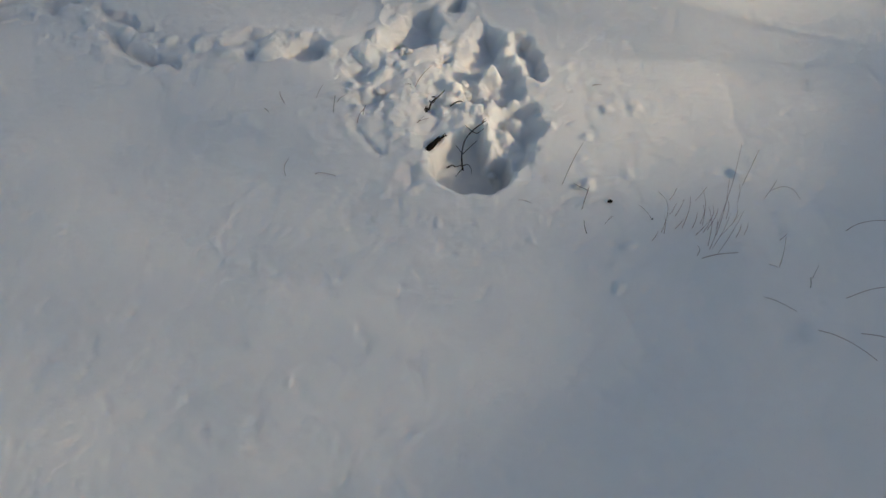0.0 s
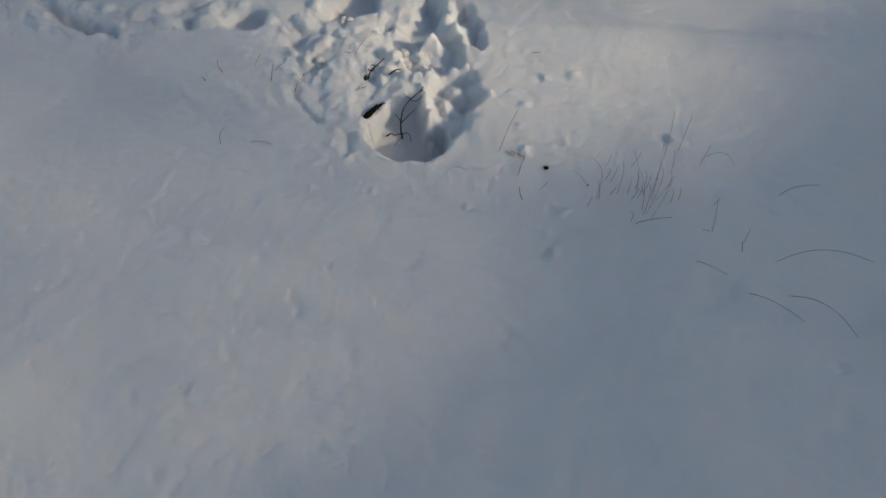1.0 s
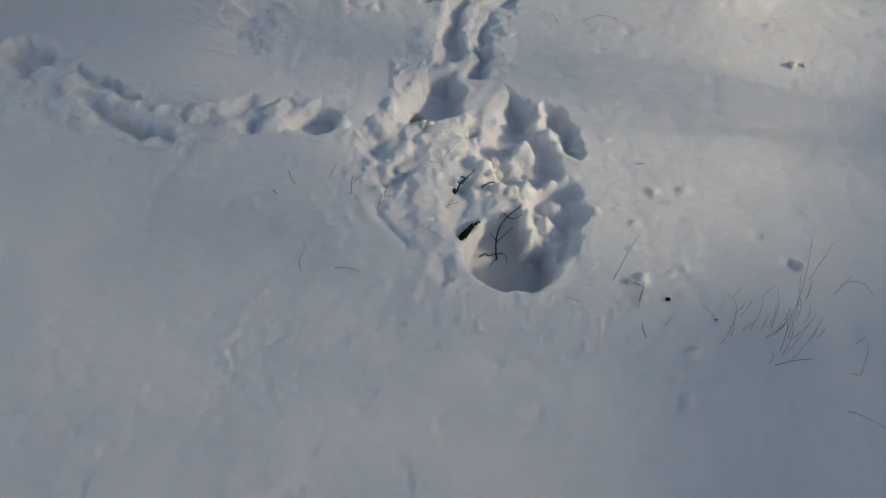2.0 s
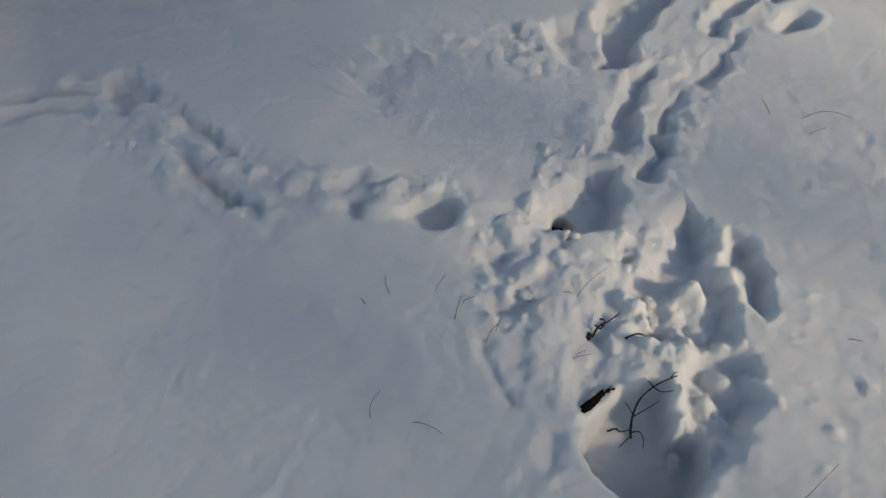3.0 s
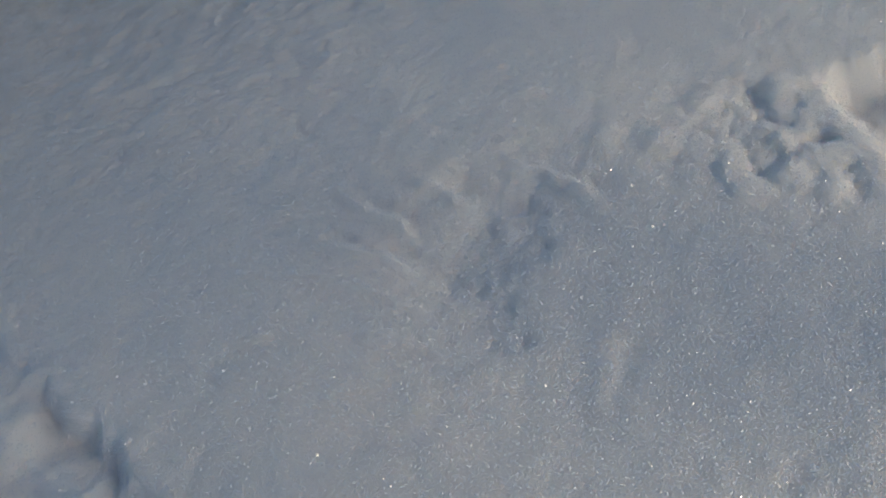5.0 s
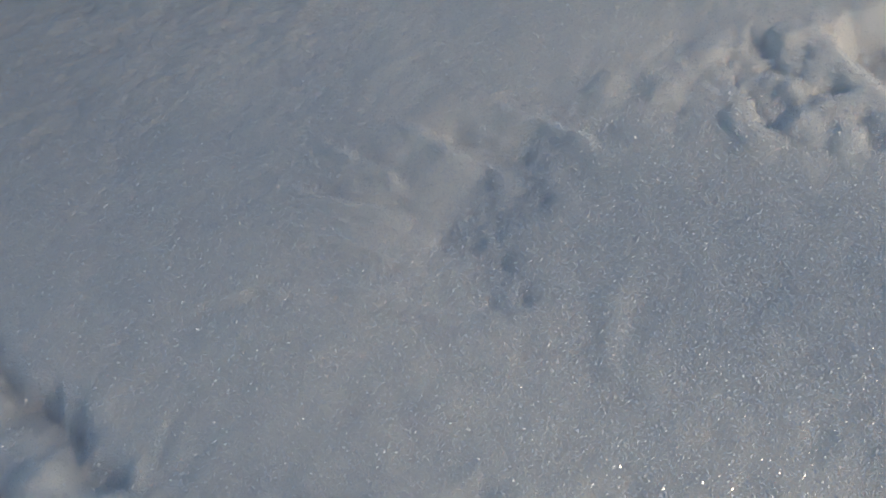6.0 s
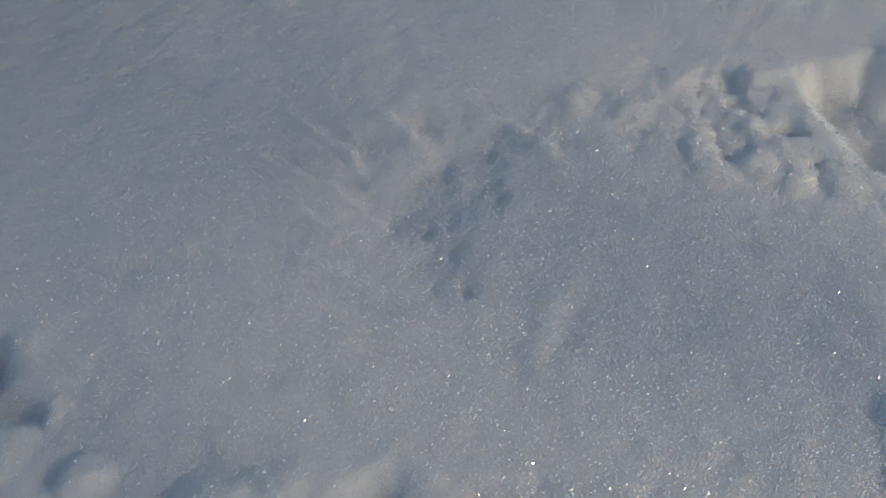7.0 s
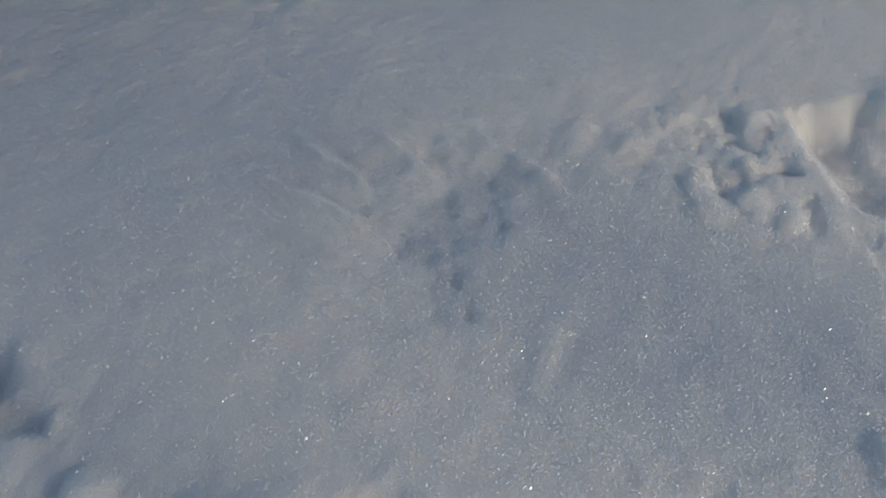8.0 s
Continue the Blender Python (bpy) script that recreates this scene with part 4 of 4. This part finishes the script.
tagged(part("dark_leaf", bm, BARK), "single dark shrivelled leaf lying on the snow bank", "leaf")
head = stem("seed_stalk", [spot(-1.60, 2.455, -0.01), spot(-1.612, 2.474, 0.02), spot(-1.68, 2.56, 0.10), spot(-1.72, 2.62, 0.16)], 0.0022, 0.0012, TWIG)
tagged(head, "dark dry stalk with a small seed head above the bank", "stalk")
for k in range(6):
    a = k * 1.05
    c = Vector(spot(-1.612, 2.474, 0.02))
    stem("bract", [c, c + Vector((0.010 * math.cos(a), 0.010 * math.sin(a), 0.006)), c + Vector((0.017 * math.cos(a), 0.017 * math.sin(a), 0.002))], 0.0018, 0.0008, TWIG, head)
for k, (x, y, tx, ty) in enumerate([(-1.72, 2.50, -1.80, 2.66), (-1.70, 2.56, -1.60, 2.70), (-1.78, 2.46, -1.76, 2.70)]):
    tagged(stem("weed_stalk", [(x, y, -0.22), ((x + tx) / 2, (y + ty) / 2, -0.06), (tx, ty, 0.08)], 0.0028, 0.0015, TWIG), "dark dry stem growing from bare ground", "weed", "dry weeds")


# ---- unseen trees on the sun's side, added to cast the snow's shade ----
def shade(x, y):
    """share of foliage kept towards the sun, set by zone for the wanted shade"""
    if y < 0.56 + 0.96 * x and (y < 1.0 or x > 0.46 + 0.7 * (y - 1.0)):
        return 1.0
    if x < 0 and y < 0.85:
        return 0.16
    if x > 0 and y < 1.12:
        return 0.19
    if x < -0.9 and y > 1.75 or x < -0.7 and y > 2.05:
        return 0.66 if x > -1.5 else 0.12
    if x < (-0.34 if 1.4 < y < 1.8 else -0.22) or (x < -0.16 and y > 1.9):
        return 0.22 if y < 1.42 else 0.26 if y < 1.72 else 0.19
    return 0.15 if x < 0 and y < 1.3 else 0.08 if y > 1.74 and x < 0.4 else 0.03


def spruce(foot, top, radius, count, seed):
    r = random.Random(seed)
    tree = new("shade_spruce")
    tree.location = foot
    tagged(tree, "unseen spruce added on the sun's side to shade the snow", "tree")
    stem("trunk", [(0, 0, -0.2), (0.05, 0.02, top * 0.4), (0, 0, top)], 0.11, 0.01, TRUNK, tree, sides=10)
    bm = bmesh.new()
    for _ in range(count):
        z = top - (top - 1.4) * r.random() ** 0.75
        a, q = r.uniform(0, 6.283), radius * (top - z) / top * r.random() ** 0.5
        p = Vector((q * math.cos(a), q * math.sin(a), z - 0.18 * q))
        g = p + Vector(foot)
        g = g - SUN * (g.z / SUN.z)
        inside = -1.9 < g.x < 1.5 and 0.2 < g.y < 2.8
        if r.random() > (shade(g.x, g.y) if inside else 0.38):
            continue
        out = Vector((math.cos(a + r.uniform(-0.6, 0.6)), math.sin(a + r.uniform(-0.6, 0.6)), r.uniform(-0.5, 0.1))).normalized()
        for s in (-1, 0, 1):
            d = (out + s * 0.55 * out.orthogonal().normalized()).normalized() * r.uniform(0.09, 0.17)
            n = Vector((r.uniform(-1, 1), r.uniform(-1, 1), r.uniform(-1, 1))).cross(d).normalized() * 0.022
            bm.faces.new([bm.verts.new(v) for v in (p - n * 0.4, p + d * 0.5 - n, p + d, p + d * 0.5 + n, p + n * 0.4)])
    part("crown", bm, NEEDLE, tree)
    for k in range(40):
        z = 1.5 + (top - 2) * k / 40
        a = 2.4 * k
        q = 0.9 * radius * (top - z) / top
        stem("bough", [(0, 0, z), (0.5 * q * math.cos(a), 0.5 * q * math.sin(a), z - 0.05 * q), (q * math.cos(a), q * math.sin(a), z - 0.22 * q)], 0.014, 0.005, TRUNK, tree, sides=5)
    return tree


spruce((16.0, -1.42, 0), 13.0, 3.9, 60000, 5)


def sapling(base, tip, seed):
    """a bare leaning shoot out of view, added to lay thin shade on the snow"""
    ob = stem("shade_shoot", [(base[0], base[1], -0.05), (*((base[i] + tip[i]) / 2 + 0.02 for i in (0, 1)), tip[2] / 2), tip], 0.006, 0.003, TRUNK)
    return tagged(ob, "unseen thin shoot added to cast a line of shade", "sapling", "bare shoots")


for lx, ly, bx, by, s in ((0.20, 1.532, 2.9, 1.335, 1), (0.36, 1.765, 3.1, 0.97, 2)):
    d = math.hypot(bx - lx, by - ly) * 1.0
    k = d / math.cos(SUN_EL)
    sapling((bx, by), (lx + SUN.x * k, ly + SUN.y * k, SUN.z * k), s)


# ---- glinting ice crystals on the crust ----
def crystals(count, seed):
    g = np.random.default_rng(seed)
    x = np.concatenate([g.normal(-0.45, 0.42, count), g.normal(-0.22, 0.17, count // 3), g.uniform(-1.1, 1.1, count // 3)])
    y = np.concatenate([g.normal(1.85, 0.24, count), g.normal(1.78, 0.13, count // 3), g.uniform(0.5, 2.4, count // 3)])
    n = len(x)
    ang, tip, rad = g.uniform(0, 6.283, n), np.abs(g.normal(0, 0.55, n)), 0.00045 + 0.0009 * g.random(n) ** 2
    z = height(x, y) + 0.4 * rad * np.sin(tip)
    a = np.stack([np.cos(ang) * np.cos(tip), np.sin(ang) * np.cos(tip), -np.sin(tip)], -1)
    b = np.stack([-np.sin(ang), np.cos(ang), 0 * ang], -1)
    c = np.stack([x, y, z], -1)
    k = np.arange(3) * math.tau / 3
    v = c[:, None] + rad[:, None, None] * (np.cos(k)[None, :, None] * a[:, None] + np.sin(k)[None, :, None] * b[:, None])
    me = bpy.data.meshes.new("ice_crystals")
    me.vertices.add(3 * n)
    me.vertices.foreach_set("co", v.astype(np.float32).ravel())
    me.loops.add(3 * n)
    me.loops.foreach_set("vertex_index", np.arange(3 * n, dtype=np.int32))
    me.polygons.add(n)
    me.polygons.foreach_set("loop_start", np.arange(0, 3 * n, 3, dtype=np.int32))
    me.update(calc_edges=True)
    me.materials.append(ICE)
    return tagged(new("ice_crystals", me), "tiny glinting ice crystals on the snow crust", "ice", kind="stuff")


crystals(210000, 8)
